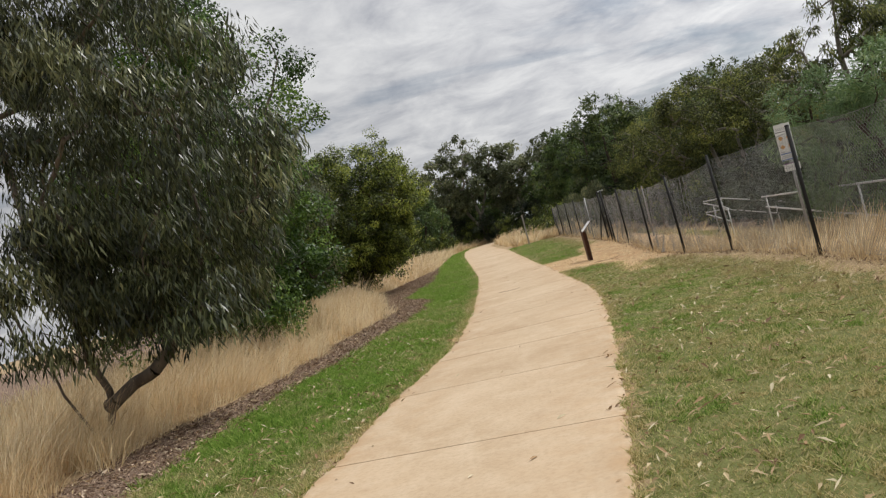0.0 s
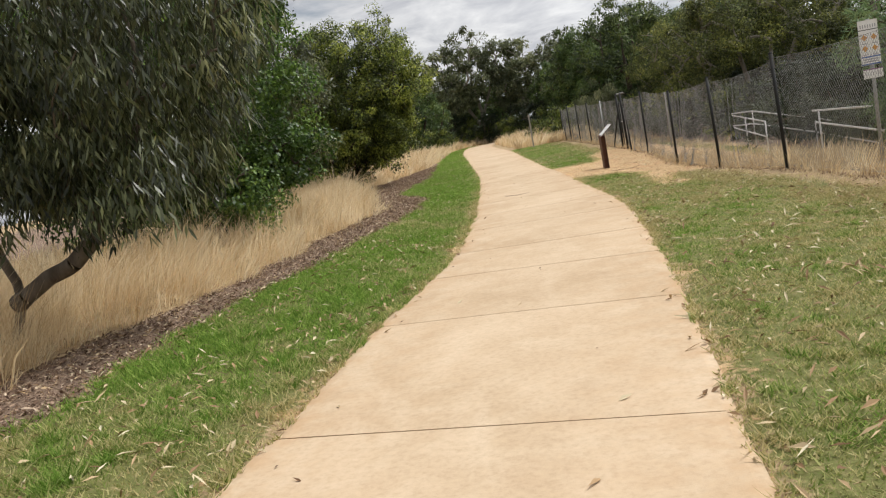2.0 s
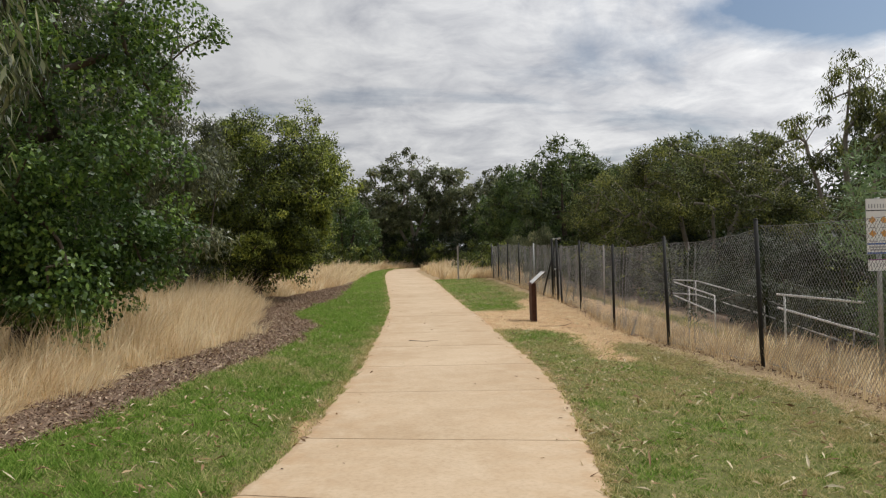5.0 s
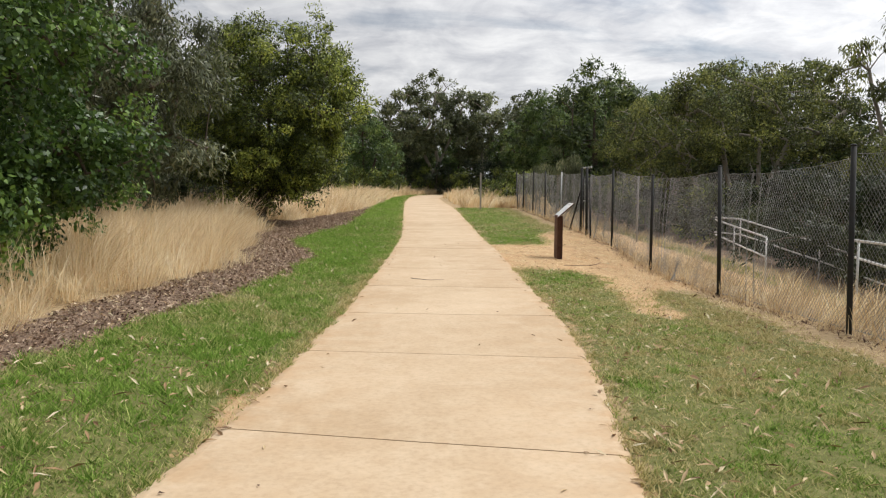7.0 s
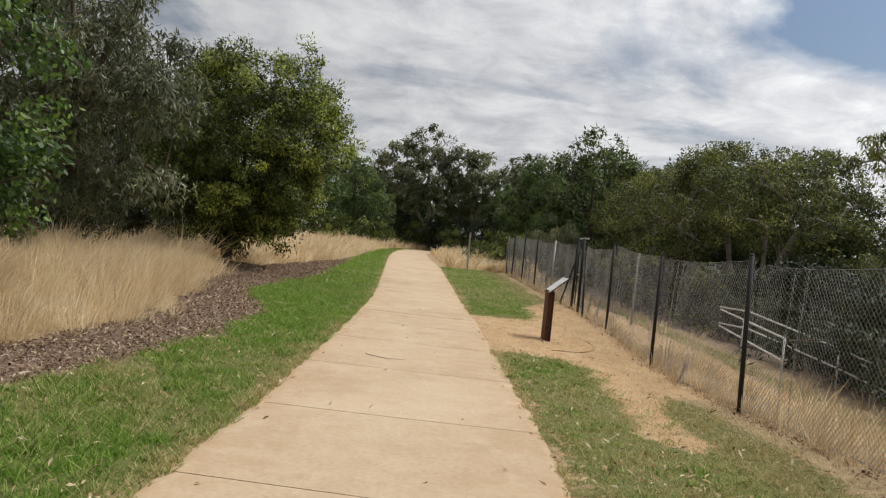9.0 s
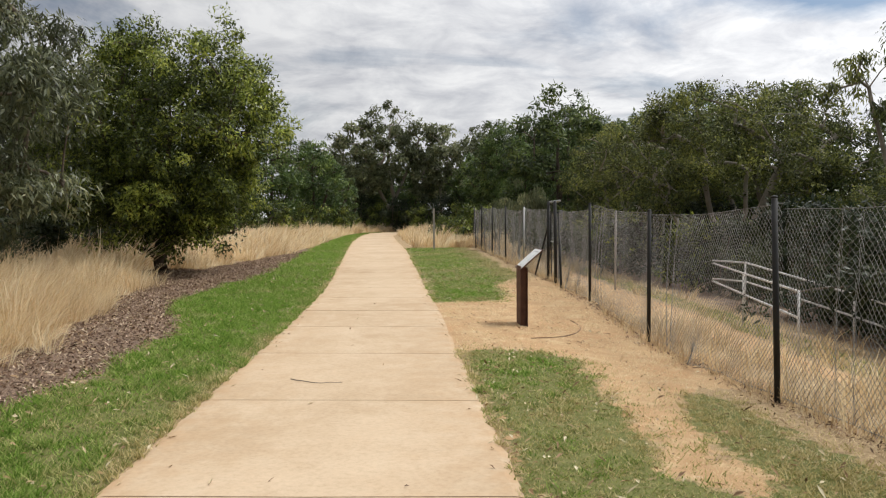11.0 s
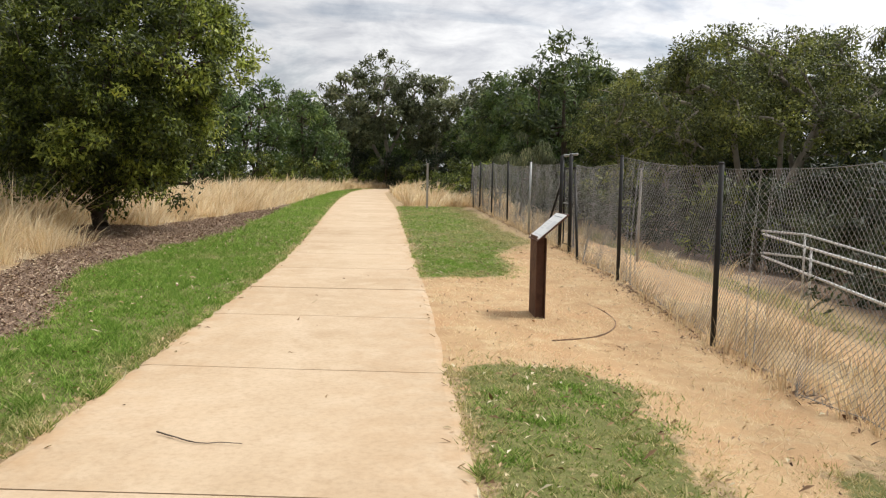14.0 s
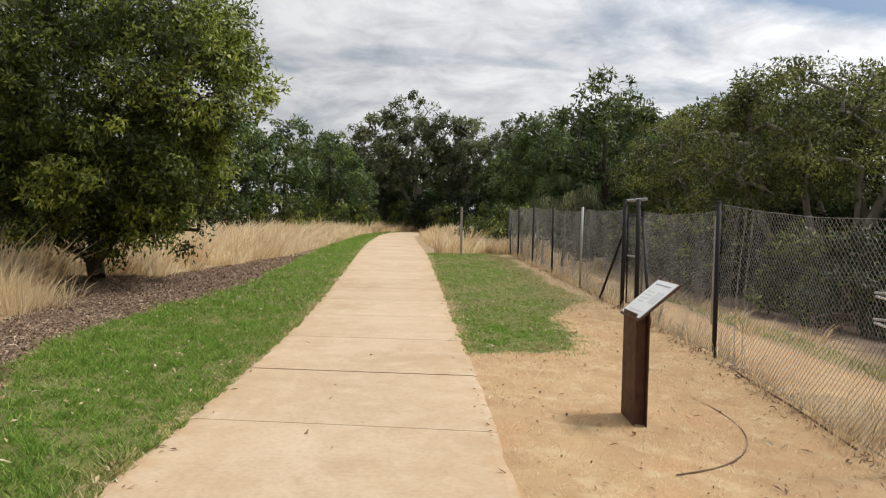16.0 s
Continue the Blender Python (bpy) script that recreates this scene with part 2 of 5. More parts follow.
CONCRETE, GROUND, LAWN, STRAW = concrete_material(), ground_material(), lawn_material(), straw_material()
LITTER, CHIPS = litter_material(), chip_material()
BLACK_POST = metal_material("black_painted_steel", (0.012, 0.012, 0.012), 0.75, 0.0, (0.035, 0.028, 0.022), 0.5)
GALVANISED = metal_material("weathered_galvanised_steel", (0.42, 0.42, 0.41), 0.5, 0.6, (0.24, 0.23, 0.22), 0.6)
WIRE = metal_material("chain_link_wire", (0.25, 0.25, 0.245), 0.45, 0.5, (0.09, 0.075, 0.065), 0.6)
RAIL = metal_material("pale_galvanised_rail", (0.62, 0.62, 0.60), 0.45, 0.3, (0.42, 0.41, 0.40), 0.5)
CORTEN = metal_material("rusty_weathering_steel", (0.115, 0.05, 0.028), 0.75, 0.1, (0.06, 0.027, 0.018), 0.8)
WHITE_PANEL = plain_material("white_sign_face", (0.78, 0.78, 0.76), 0.35, 0.15)
INK_ORANGE = plain_material("orange_print", (0.62, 0.30, 0.06), 0.5)
INK_BLUE = plain_material("blue_print", (0.05, 0.12, 0.38), 0.5)
INK_PURPLE = plain_material("purple_print", (0.24, 0.06, 0.22), 0.5)
INK_GREY = plain_material("grey_print", (0.35, 0.36, 0.37), 0.5)
INK_PALE = plain_material("pale_print", (0.66, 0.67, 0.67), 0.5)
INK_DARK = plain_material("dark_print", (0.05, 0.05, 0.05), 0.5)
POST_GREY = plain_material("weathered_grey_timber", (0.36, 0.33, 0.29), 0.85, 0.6)
EDGING = plain_material("rusted_edging", (0.20, 0.12, 0.07), 0.85, 0.6)
BARK_GREY = bark_material("grey_gum_bark", (0.07, 0.053, 0.04), (0.22, 0.18, 0.14))
BARK_DARK = bark_material("dark_rough_bark", (0.035, 0.026, 0.02), (0.13, 0.10, 0.075))
BARK_PALE = bark_material("pale_smooth_bark", (0.14, 0.12, 0.095), (0.36, 0.32, 0.26), 2.5)
LEAF_GUM = leaf_material("grey_green_gum_leaves", (0.017, 0.021, 0.009), (0.062, 0.073, 0.030), (0.24, 0.26, 0.125), 0.34, 0.32)
LEAF_WEEP = leaf_material("pale_weeping_gum_leaves", (0.036, 0.042, 0.022), (0.098, 0.112, 0.052), (0.24, 0.255, 0.135), 0.4)
LEAF_BROAD = leaf_material("deep_green_broad_leaves", (0.020, 0.042, 0.009), (0.060, 0.115, 0.022), (0.18, 0.285, 0.056), 0.42)
LEAF_BRIGHT = leaf_material("bright_olive_leaves", (0.019, 0.027, 0.008), (0.088, 0.115, 0.022), (0.36, 0.42, 0.075), 0.45)
LEAF_OLIVE = leaf_material("olive_leaves", (0.026, 0.032, 0.011), (0.088, 0.102, 0.030), (0.27, 0.29, 0.07), 0.6)
LEAF_DARK = leaf_material("dark_green_leaves", (0.022, 0.034, 0.011), (0.060, 0.086, 0.026), (0.14, 0.18, 0.05), 0.55)
LEAF_GREY = leaf_material("grey_olive_leaves", (0.050, 0.058, 0.030), (0.135, 0.152, 0.072), (0.27, 0.29, 0.14), 0.55)
LEAF_MID = leaf_material("mid_green_leaves", (0.032, 0.056, 0.018), (0.085, 0.135, 0.038), (0.19, 0.26, 0.07), 0.5)
# darker copy of the leaf greens: understorey shade is put into the colour
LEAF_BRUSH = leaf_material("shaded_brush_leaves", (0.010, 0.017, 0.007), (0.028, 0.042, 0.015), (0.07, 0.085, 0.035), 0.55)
LEAF_FEATHER = leaf_material("feathery_pale_green_leaves", (0.069, 0.114, 0.046), (0.138, 0.218, 0.086), (0.218, 0.310, 0.138), 0.5)

# ---- shape helpers ----
def mesh_from(name, verts, faces, mat, attrs=None, smooth=False):
    """A mesh from arrays: faces all have the same number of corners."""
    me = bpy.data.meshes.new(name)
    verts, faces = np.asarray(verts, np.float32), np.asarray(faces, np.int32)
    k = faces.shape[1]
    me.vertices.add(len(verts)), me.loops.add(faces.size), me.polygons.add(len(faces))
    me.vertices.foreach_set("co", verts.ravel())
    me.loops.foreach_set("vertex_index", faces.ravel())
    me.polygons.foreach_set("loop_start", np.arange(0, faces.size, k, dtype=np.int32))
    me.polygons.foreach_set("use_smooth", np.full(len(faces), smooth))
    for key, values in (attrs or {}).items():
        values = np.asarray(values, np.float32)
        if values.ndim == 1:
            me.attributes.new(key, "FLOAT", "POINT").data.foreach_set("value", values)
        else:
            me.attributes.new(key, "FLOAT_COLOR", "POINT").data.foreach_set("color", values.ravel())
    me.materials.append(mat)
    me.update(calc_edges=True)
    return me


def child(name, me, parent, label=""):
    ob = new(name, me)
    ob.parent = parent
    return tagged(ob, label)


def part(name, bm, mat, parent, label="", smooth=False):
    me = bpy.data.meshes.new(name)
    bm.normal_update()
    bm.to_mesh(me)
    bm.free()
    me.materials.append(mat)
    if smooth:
        me.polygons.foreach_set("use_smooth", [True] * len(me.polygons))
    ob = new(name, me)
    ob.parent = parent
    return tagged(ob, label)


def thing(name, at, label, category, group="", kind="", rz=0.0):
    ob = new(name)
    ob.matrix_basis = pose(*at, 0, 0, rz)
    ob.empty_display_size = 0.2
    return tagged(ob, label, category, group, kind)


def box(size, at=(0, 0, 0), m=None, bevel=0.004, bm=None):
    bm = bm or bmesh.new()
    made = bmesh.ops.create_cube(bm, size=1.0, matrix=Matrix.Translation(at) @ (m or Matrix()) @ Matrix.Diagonal((*size, 1)))
    if bevel:
        edges = list({e for v in made["verts"] for e in v.link_edges})
        bmesh.ops.bevel(bm, geom=edges, offset=bevel, segments=2, affect="EDGES")
    return bm


def tube_arrays(points, radii, sides=8, cap=True):
    """Vertices and quads of a tube through points."""
    p = np.asarray(points, float)
    r = np.broadcast_to(np.asarray(radii, float), (len(p),))
    d = np.gradient(p, axis=0)
    d /= np.linalg.norm(d, axis=1)[:, None] + 1e-9
    ref = np.where(np.abs(d[:, 2:3]) < 0.9, np.array([[0, 0, 1.0]]), np.array([[1.0, 0, 0]]))
    ref = np.repeat(ref[:1], len(p), 0)
    u = np.cross(d, ref)
    u /= np.linalg.norm(u, axis=1)[:, None] + 1e-9
    w = np.cross(d, u)
    a = np.arange(sides) * 2 * np.pi / sides
    v = p[:, None] + r[:, None, None] * (np.cos(a)[None, :, None] * u[:, None] + np.sin(a)[None, :, None] * w[:, None])
    v = v.reshape(-1, 3)
    i = np.arange(len(p) - 1)[:, None] * sides
    j = np.arange(sides)[None]
    j2 = (j + 1) % sides
    f = np.stack([i + j, i + j2, i + sides + j2, i + sides + j], -1).reshape(-1, 4)
    if cap:
        n = len(v)
        v = np.vstack([v, p[:1], p[-1:]])
        ends = [(n, s2, s, n) for s, s2 in zip(range(sides), list(range(1, sides)) + [0])]
        o = (len(p) - 1) * sides
        ends += [(n + 1, o + s, o + s2, n + 1) for s, s2 in zip(range(sides), list(range(1, sides)) + [0])]
        return v, f, np.array([e[:3] for e in ends])
    return v, f, None


def pipe(name, points, radius, mat, parent, sides=10, label=""):
    """A pipe with closed ends as a part."""
    v, f, ends = tube_arrays(points, radius, sides)
    tri = np.vstack([f[:, [0, 1, 2]], f[:, [0, 2, 3]], ends])
    me = mesh_from(name, v, tri, mat, smooth=True)
    return child(name, me, parent, label)


def waves(x, y, seed=0.0):
    """Smooth uneven ground, about -1 to 1."""
    return (np.sin(x * 1.7 + seed) * np.cos(y * 1.3 - seed) + np.sin(x * 3.9 + y * 2.3 + 2 * seed) * 0.5 + np.cos(x * 0.8 - y * 0.6 + seed) * 0.7) / 2.2


# ---- the plan ----
def curve(pairs):
    ys, xs = zip(*pairs)
    fine_y = np.arange(ys[0], ys[-1] + 0.01, 0.5)
    v = np.interp(fine_y, ys, xs)
    kern = np.array([1, 2, 3, 2, 1]) / 9
    v = np.convolve(np.pad(v, 2, "edge"), kern, "valid")
    return lambda y: np.interp(y, fine_y, v)


path_left = curve([(-30, -6.0), (-4, -2.95), (0, -2.4), (5.0, -1.95), (6.2, -1.74), (6.7, -1.63), (9.1, -1.37), (11.1, -0.95), (12.7, -0.70), (15, -0.60), (17.2, -0.46), (20, -0.42), (25, -0.33), (30, -0.30), (34, -0.40), (45, -0.72), (60, -1.2), (75, -1.3), (85, -0.8), (92, 2.0), (110, 14.0)])
path_right = curve([(-30, -3.6), (-4, -0.6), (0, -0.12), (4.7, 0.54), (8.4, 1.14), (10.4, 1.42), (12.2, 1.64), (14.5, 1.9), (17, 2.0), (22, 2.0), (26, 2.04), (33, 1.98), (48, 1.85), (60, 1.5), (75, 1.2), (85, 2.2), (92, 6.0), (110, 18.0)])
turf_left = curve([(-30, -8.0), (0, -4.6), (7.5, -3.6), (11, -3.3), (14, -2.66), (17.7, -2.0), (20.1, -1.72), (24.2, -1.62), (25.4, -2.25), (27, -2.7), (29, -2.75), (34, -2.2), (44, -2.3), (60, -2.6), (75, -2.5), (85, -1.4), (110, 13)])
mulch_left = curve([(-30, -9.5), (0, -5.8), (8.4, -4.75), (10.4, -4.55), (13.3, -3.75), (15.5, -3.5), (17.2, -3.45), (20.6, -2.9), (22.5, -3.0), (25, -3.4), (29, -4.1), (33.4, -4.5), (38, -4.2), (44, -3.0), (52, -2.6), (75, -2.75), (85, -1.7), (92, 0.8), (110, 12.6)])
FENCE_X = curve([(-30, 3.6), (0, 4.35), (11.85, 4.82), (16, 4.87), (20, 4.87), (24, 5.03), (28, 5.15), (33, 5.35), (40, 5.3), (52, 5.2), (60, 5.2)])


def smooth(v):
    v = np.clip(v, 0, 1)
    return v * v * (3 - 2 * v)


def path_z(y):
    return -0.05 + 0.24 * smooth((y - 28) / 28) + 0.12 * smooth((y - 55) / 35)


def ground_z(x, y):
    """Height of the open ground."""
    x, y = np.asarray(x, float), np.asarray(y, float)
    z = path_z(y) + 0 * x
    drop = np.interp(y, [0, 13, 16, 20, 24, 28, 33, 50], [0.0, 0.0, 0.03, 0.18, 0.24, 0.07, 0.04, 0.0])
    z = z - drop * np.clip((x - 2.1) / 2.8, 0, 1)
    z = z - 0.52 * smooth((x - 5.1) / 3.4) * smooth((62 - y) / 16) - 0.9 * smooth((x - 8.0) / 8.0) * smooth((75 - y) / 25)
    z = z + 0.09 * smooth((path_left(y) - 0.15 - x) / 1.5) * smooth((70 - y) / 30) + 0.07 * smooth((-3.2 - x) / 3.0) * smooth((60 - y) / 25)
    near_path = (x > path_left(y) - 0.25) & (x < path_right(y) + 0.25)
    return z + np.where(near_path, 0.0, 0.012) * waves(x * 1.5, y * 1.5)


DIRT = [(1.9, 22.0), (3.1, 22.7), (3.4, 21.7), (3.3, 20.3), (3.15, 19.0), (3.0, 17.4), (3.5, 16.9), (3.62, 19.2), (3.9, 20.1), (4.35, 20.3), (5.2, 20.6), (5.4, 34.0), (4.6, 34.0), (3.75, 32.0), (3.6, 29.2), (3.4, 28.2), (1.9, 27.6)]


def inside(poly, x, y):
    hit = np.zeros(np.shape(x), bool)
    for (x1, y1), (x2, y2) in zip(poly, poly[1:] + poly[:1]):
        if y1 != y2:
            hit ^= ((y1 > y) != (y2 > y)) & (x < (x2 - x1) * (y - y1) / (y2 - y1) + x1)
    return hit


def zones(x, y):
    """Where turf, bark mulch and bare dirt lie: three masks of 0 or 1."""
    wob = 0.10 * waves(x * 2.1, y * 1.9, 1.0) + 0.05 * waves(x * 6.0, y * 5.0, 2.0)
    left, right = path_left(y), path_right(y)
    turf_l = (x < left + 0.1) & (x > turf_left(y) + wob) & (y < 88)
    turf_r = (x > right - 0.1) & (x < FENCE_X(y) - 0.55 + 2 * wob) & (y < 50.5 + 3 * wob)
    mulch_ = (x <= turf_left(y) + wob) & (x > mulch_left(y) + 1.5 * wob) & (y < 60)
    mulch_ |= np.hypot(x + 4.6, (y - 34.2) * 0.7) < 1.5 + 2 * wob
    mulch_ |= (x < -7.6 + 3 * wob) & (x > -60) & (y > 26) & (y < 120)
    mulch_ |= (x > 9.3 + 4 * wob) & (x < 70) & (y > -5) & (y < 64)
    mulch_ |= (y > 93 + 5 * wob) & (x > -40) & (x < 60) & (y < 140)
    bare = inside(DIRT, x + 2.0 * wob + 0.12 * waves(x * 4.0, y * 3.0, 6.0), y + 2.6 * wob + 0.35 * waves(x * 2.4, y * 1.4, 8.0))
    track = (np.abs(x - 7.0 + 0.25 * waves(y * 0.7, y * 0.3)) < 0.7) & (y > 22) & (y < 50)
    track |= (x > FENCE_X(y)) & (x < 7) & (y > 26.5) & (y < 33)
    edge_bare = ((x < right + 0.04 + 0.5 * wob) & (x > right - 0.1)) | ((x > left - 0.04 + 0.5 * wob) & (x < left + 0.1))
    bare = bare | track | edge_bare
    return (turf_l | turf_r) & ~bare, mulch_ & ~bare & ~turf_l, bare


# ---- ground ----
def build_ground():
    xs = np.concatenate([[-900, -300, -120, -60, -35, -22, -15, -11], np.arange(-8, 8.01, 0.115), [9, 10.5, 12, 14, 17, 22, 35, 60, 120, 300, 900]])
    ys = np.concatenate([[-900, -300, -100, -40, -15, -6, -2, 0], np.arange(2, 36, 0.115), np.arange(36, 60, 0.3), np.arange(60, 96, 1.0), [100, 106, 115, 130, 160, 250, 500, 900]])
    gx, gy = np.meshgrid(xs, ys)
    x, y = gx.ravel(), gy.ravel()
    z = ground_z(x, y)
    offsets = [(i, j) for i in (-0.15, 0.0, 0.15) for j in (-0.15, 0.0, 0.15)]
    a, b, c = np.mean([zones(x + i, y + j) for i, j in offsets], axis=0)
    under = (x > path_left(y) + 0.2) & (x < path_right(y) - 0.2) & (y < 110)
    near = (x > path_left(y) - 0.12) & (x < path_right(y) + 0.12) & (y < 110)
    z = np.where(under, z - 0.07, np.where(near, z - 0.02, z - 0.006))
    z = z + np.where(b > 0.5, 0.018 * waves(x * 9, y * 8, 3.0), 0) + np.where((c > 0.5) & ~under, 0.006 * waves(x * 7, y * 6, 4.0), 0)
    n = len(xs)
    i = (np.arange(len(ys) - 1)[:, None] * n + np.arange(n - 1)[None]).ravel()
    me = mesh_from("ground", np.stack([x, y, z], 1), np.stack([i, i + 1, i + n + 1, i + n], 1), GROUND, {"zone": np.stack([a, b, c, np.ones(len(x))], 1)}, True)
    tagged(new("ground", me), "grassy ground with bark mulch strip and bare sandy dirt", "ground", kind="structure")


build_ground()


# ---- concrete footpath, slab by slab ----
def build_path():
    joints = [(-7.0, -7.6), (-4.7, -5.3), (-2.4, -3.0), (-0.1, -0.8), (2.1, 1.4), (4.35, 3.65), (6.63, 5.95), (9.12, 8.42), (11.1, 10.42), (12.72, 12.22), (15.03, 14.70), (17.15, 16.95), (19.62, 19.38), (22.12, 21.83), (24.5, 24.2), (26.6, 26.35)]
    y = 28.9
    while y < 106:
        joints.append((y, y - 0.2))
        y += 2.35
    path = tagged(new("footpath"), "tan concrete footpath in jointed slabs between lawns", "footpath", kind="structure")
    rs = np.random.default_rng(11)
    for (l0, r0), (l1, r1) in zip(joints, joints[1:]):
        gap = 0.040 if abs(l0 - 26.6) < 0.1 else 0.014
        s = np.linspace(0, 1, 13)
        yl, yr = l0 + gap + (l1 - l0 - gap) * s, r0 + gap + (r1 - r0 - gap) * s
        rag = 0.007 * rs.standard_normal((2, 13))
        xl, xr = path_left(yl) + rag[0], path_right(yr) + rag[1]
        u = np.array([0, 0.025, 0.08, 0.5, 0.92, 0.975, 1.0])
        gx, gy = xl[:, None] * (1 - u) + xr[:, None] * u, yl[:, None] * (1 - u) + yr[:, None] * u
        gz = path_z(gy) + 0.004 * waves(gx, gy)
        gz[:, 0] -= 0.008
        gz[:, -1] -= 0.008
        gz[0] -= 0.004
        gz[-1] -= 0.004
        top = np.stack([gx, gy, gz], -1).reshape(-1, 3)
        rows, cols = 13, len(u)
        i = (np.arange(rows - 1)[:, None] * cols + np.arange(cols - 1)[None]).ravel()
        faces = [np.stack([i, i + 1, i + cols + 1, i + cols], 1)]
        rim = np.concatenate([np.arange(cols), np.arange(2, rows) * cols - 1, (rows - 1) * cols + np.arange(cols)[::-1], np.arange(rows - 2, 0, -1) * cols])
        low = top[rim] - np.array([0, 0, 0.09])
        n = len(top)
        k = np.arange(len(rim))
        k2 = (k + 1) % len(rim)
        faces.append(np.stack([rim[k], n + k, n + k2, rim[k2]], 1))
        edge = np.tile(np.array([1, 0.9, 0.45, 0, 0.45, 0.9, 1.0]), rows)
        me = mesh_from("slab", np.vstack([top, low]), np.vstack(faces), CONCRETE, {"edge": np.concatenate([edge, np.ones(len(rim))])})
        child("slab", me, path)


build_path()


# ---- grass, straw, litter ----
def scatter(x0, x1, y0, y1, per_m2, seed):
    r = np.random.default_rng(seed)
    n = int((x1 - x0) * (y1 - y0) * per_m2)
    return r.uniform(x0, x1, n), r.uniform(y0, y1, n), r


def blades(x, y, z, h, w, lean, r, bend=1):
    """Blades as bent strips: bend 0 is a single triangle, 1 has a knee."""
    n = len(x)
    a, b = r.uniform(0, 2 * np.pi, n), r.uniform(0, 2 * np.pi, n)
    side = np.stack([np.cos(a), np.sin(a), 0 * a], 1) * w[:, None]
    tip = np.stack([np.cos(b) * lean * h, np.sin(b) * lean * h, h], 1)
    root = np.stack([x, y, z], 1)
    if not bend:
        v = np.stack([root - side, root + side, root + tip], 1).reshape(-1, 3)
        return v, np.arange(3 * n).reshape(-1, 3)
    knee = root + tip * np.array([0.36, 0.36, 0.62])
    v = np.stack([root - side, root + side, knee + side * 0.8, knee - side * 0.8, root + tip], 1).reshape(-1, 3)
    i = np.arange(n)[:, None] * 5
    return v, np.concatenate([i + [0, 1, 2], i + [0, 2, 3], i + [3, 2, 4]], 1).reshape(-1, 3)


def build_lawn():
    for name, x0, x1, y0, y1, dens, tall, wide, seed in (("lawn_grass", -5.5, 5.0, 3.2, 13, 3600, 0.040, 0.0055, 1), ("lawn_grass", -4.0, 5.0, 13, 32, 2900, 0.040, 0.006, 2), ("lawn_grass", -3.5, 5.2, 32, 52, 600, 0.05, 0.009, 3), ("lawn_grass", -4.0, 2.0, 52, 88, 200, 0.06, 0.02, 4)):
        x, y, r = scatter(x0, x1, y0, y1, dens, seed)
        # half of the blades gather in small tufts, each with its own height and freshness
        n = len(x)
        lumps = r.integers(0, max(1, int((x1 - x0) * (y1 - y0) * 34)), n)
        lx, ly = r.uniform(x0, x1, n)[lumps], r.uniform(y0, y1, n)[lumps]
        lift, fade = np.clip(r.normal(1.15, 0.4, n), 0.4, 2.2)[lumps], r.normal(0, 0.16, n)[lumps]
        alone = r.uniform(0, 1, n) < 0.5
        x, y = np.where(alone, x, lx + r.normal(0, 0.045, n)), np.where(alone, y, ly + r.normal(0, 0.045, n))
        lift, fade = np.where(alone, 0.75, lift), np.where(alone, 0.04, fade)
        loose = np.where(x > 1.9, 0.17, 0.09)
        jx, jy = x + r.normal(0, 1, len(x)) * loose, y + r.normal(0, 1, len(x)) * loose
        keep = zones(jx, jy)[0] | (((np.abs(x - path_left(y)) < 0.05) | (np.abs(x - path_right(y)) < 0.05)) & (zones(x + np.where(x > path_right(y) - 0.2, 0.14, -0.14), y)[0]))
        tuft = waves(x * 5.3, y * 4.7, 5.0) + 0.8 * waves(x * 1.6, y * 1.8, 6.0)
        keep &= (tuft > r.uniform(-2.1, -0.3, len(x)))
        fray = 0.045 * waves(x * 3.0, y * 7.0, 1.5) + 0.03 * waves(x * 11.0, y * 19.0, 2.5)
        on_path = (x > path_left(y) + 0.02 + fray) & (x < path_right(y) - 0.02 + fray)
        keep &= ~on_path
        x, y, tuft, lift, fade = x[keep], y[keep], tuft[keep], lift[keep], fade[keep]
        worn = np.where(x > 0, 0.58 + 0.2 * np.clip((x - 2.4) / 2.2, 0, 1), 0.03 + 0.42 * smooth((9.2 - y) / 2.5) + 0.34 * np.exp(-((y - 16.8) / 3.6) ** 2) + 0.22 * smooth(1 - (path_left(y) - x) / 0.7))
        worn = np.where((x > 0) & (y > 27), 0.34 + 0.25 * np.clip((x - 3.4) / 1.2, 0, 1), worn)
        worn = worn + 0.5 * smooth((x - FENCE_X(y) + 1.5) / 0.9)
        side = np.minimum(np.abs(x - path_left(y)), np.abs(x - path_right(y)))
        worn = worn + 0.22 * smooth((0.25 - side) / 0.25)
        dry = np.clip(worn + 0.3 * waves(x * 1.3, y * 1.1, 8.0) + 0.22 * waves(x * 4.3, y * 3.7, 2.2) - 0.10 * tuft + fade, 0, 1)
        h = lift * tall * r.uniform(0.5, 1.35, len(x)) * (1.0 + 0.35 * np.clip(tuft, -0.5, 1)) * np.where(x < 0, 1.15, 0.68)
        v, f = blades(x, y, ground_z(x, y) - 0.008, h, wide * r.uniform(0.7, 1.3, len(x)), r.uniform(0.3, 1.7, len(x)), r, 0)
        me = mesh_from(name, v, f, LAWN, {"dry": np.repeat(dry, 3)})
        tagged(new(name, me), "short mown lawn grass, green with yellowed patches", "grass", kind="stuff")

    # low weeds along the far side of the track behind the fence
    x, y, r = scatter(7.6, 9.2, 20, 46, 420, 6)
    keep = (np.abs(x - 8.35 - 0.3 * waves(y * 0.6, y * 0.4, 2.0)) < 0.4) & (waves(x * 3, y * 2, 3.0) > r.uniform(-1.2, 0.4, len(x)))
    x, y = x[keep], y[keep]
    n = len(x)
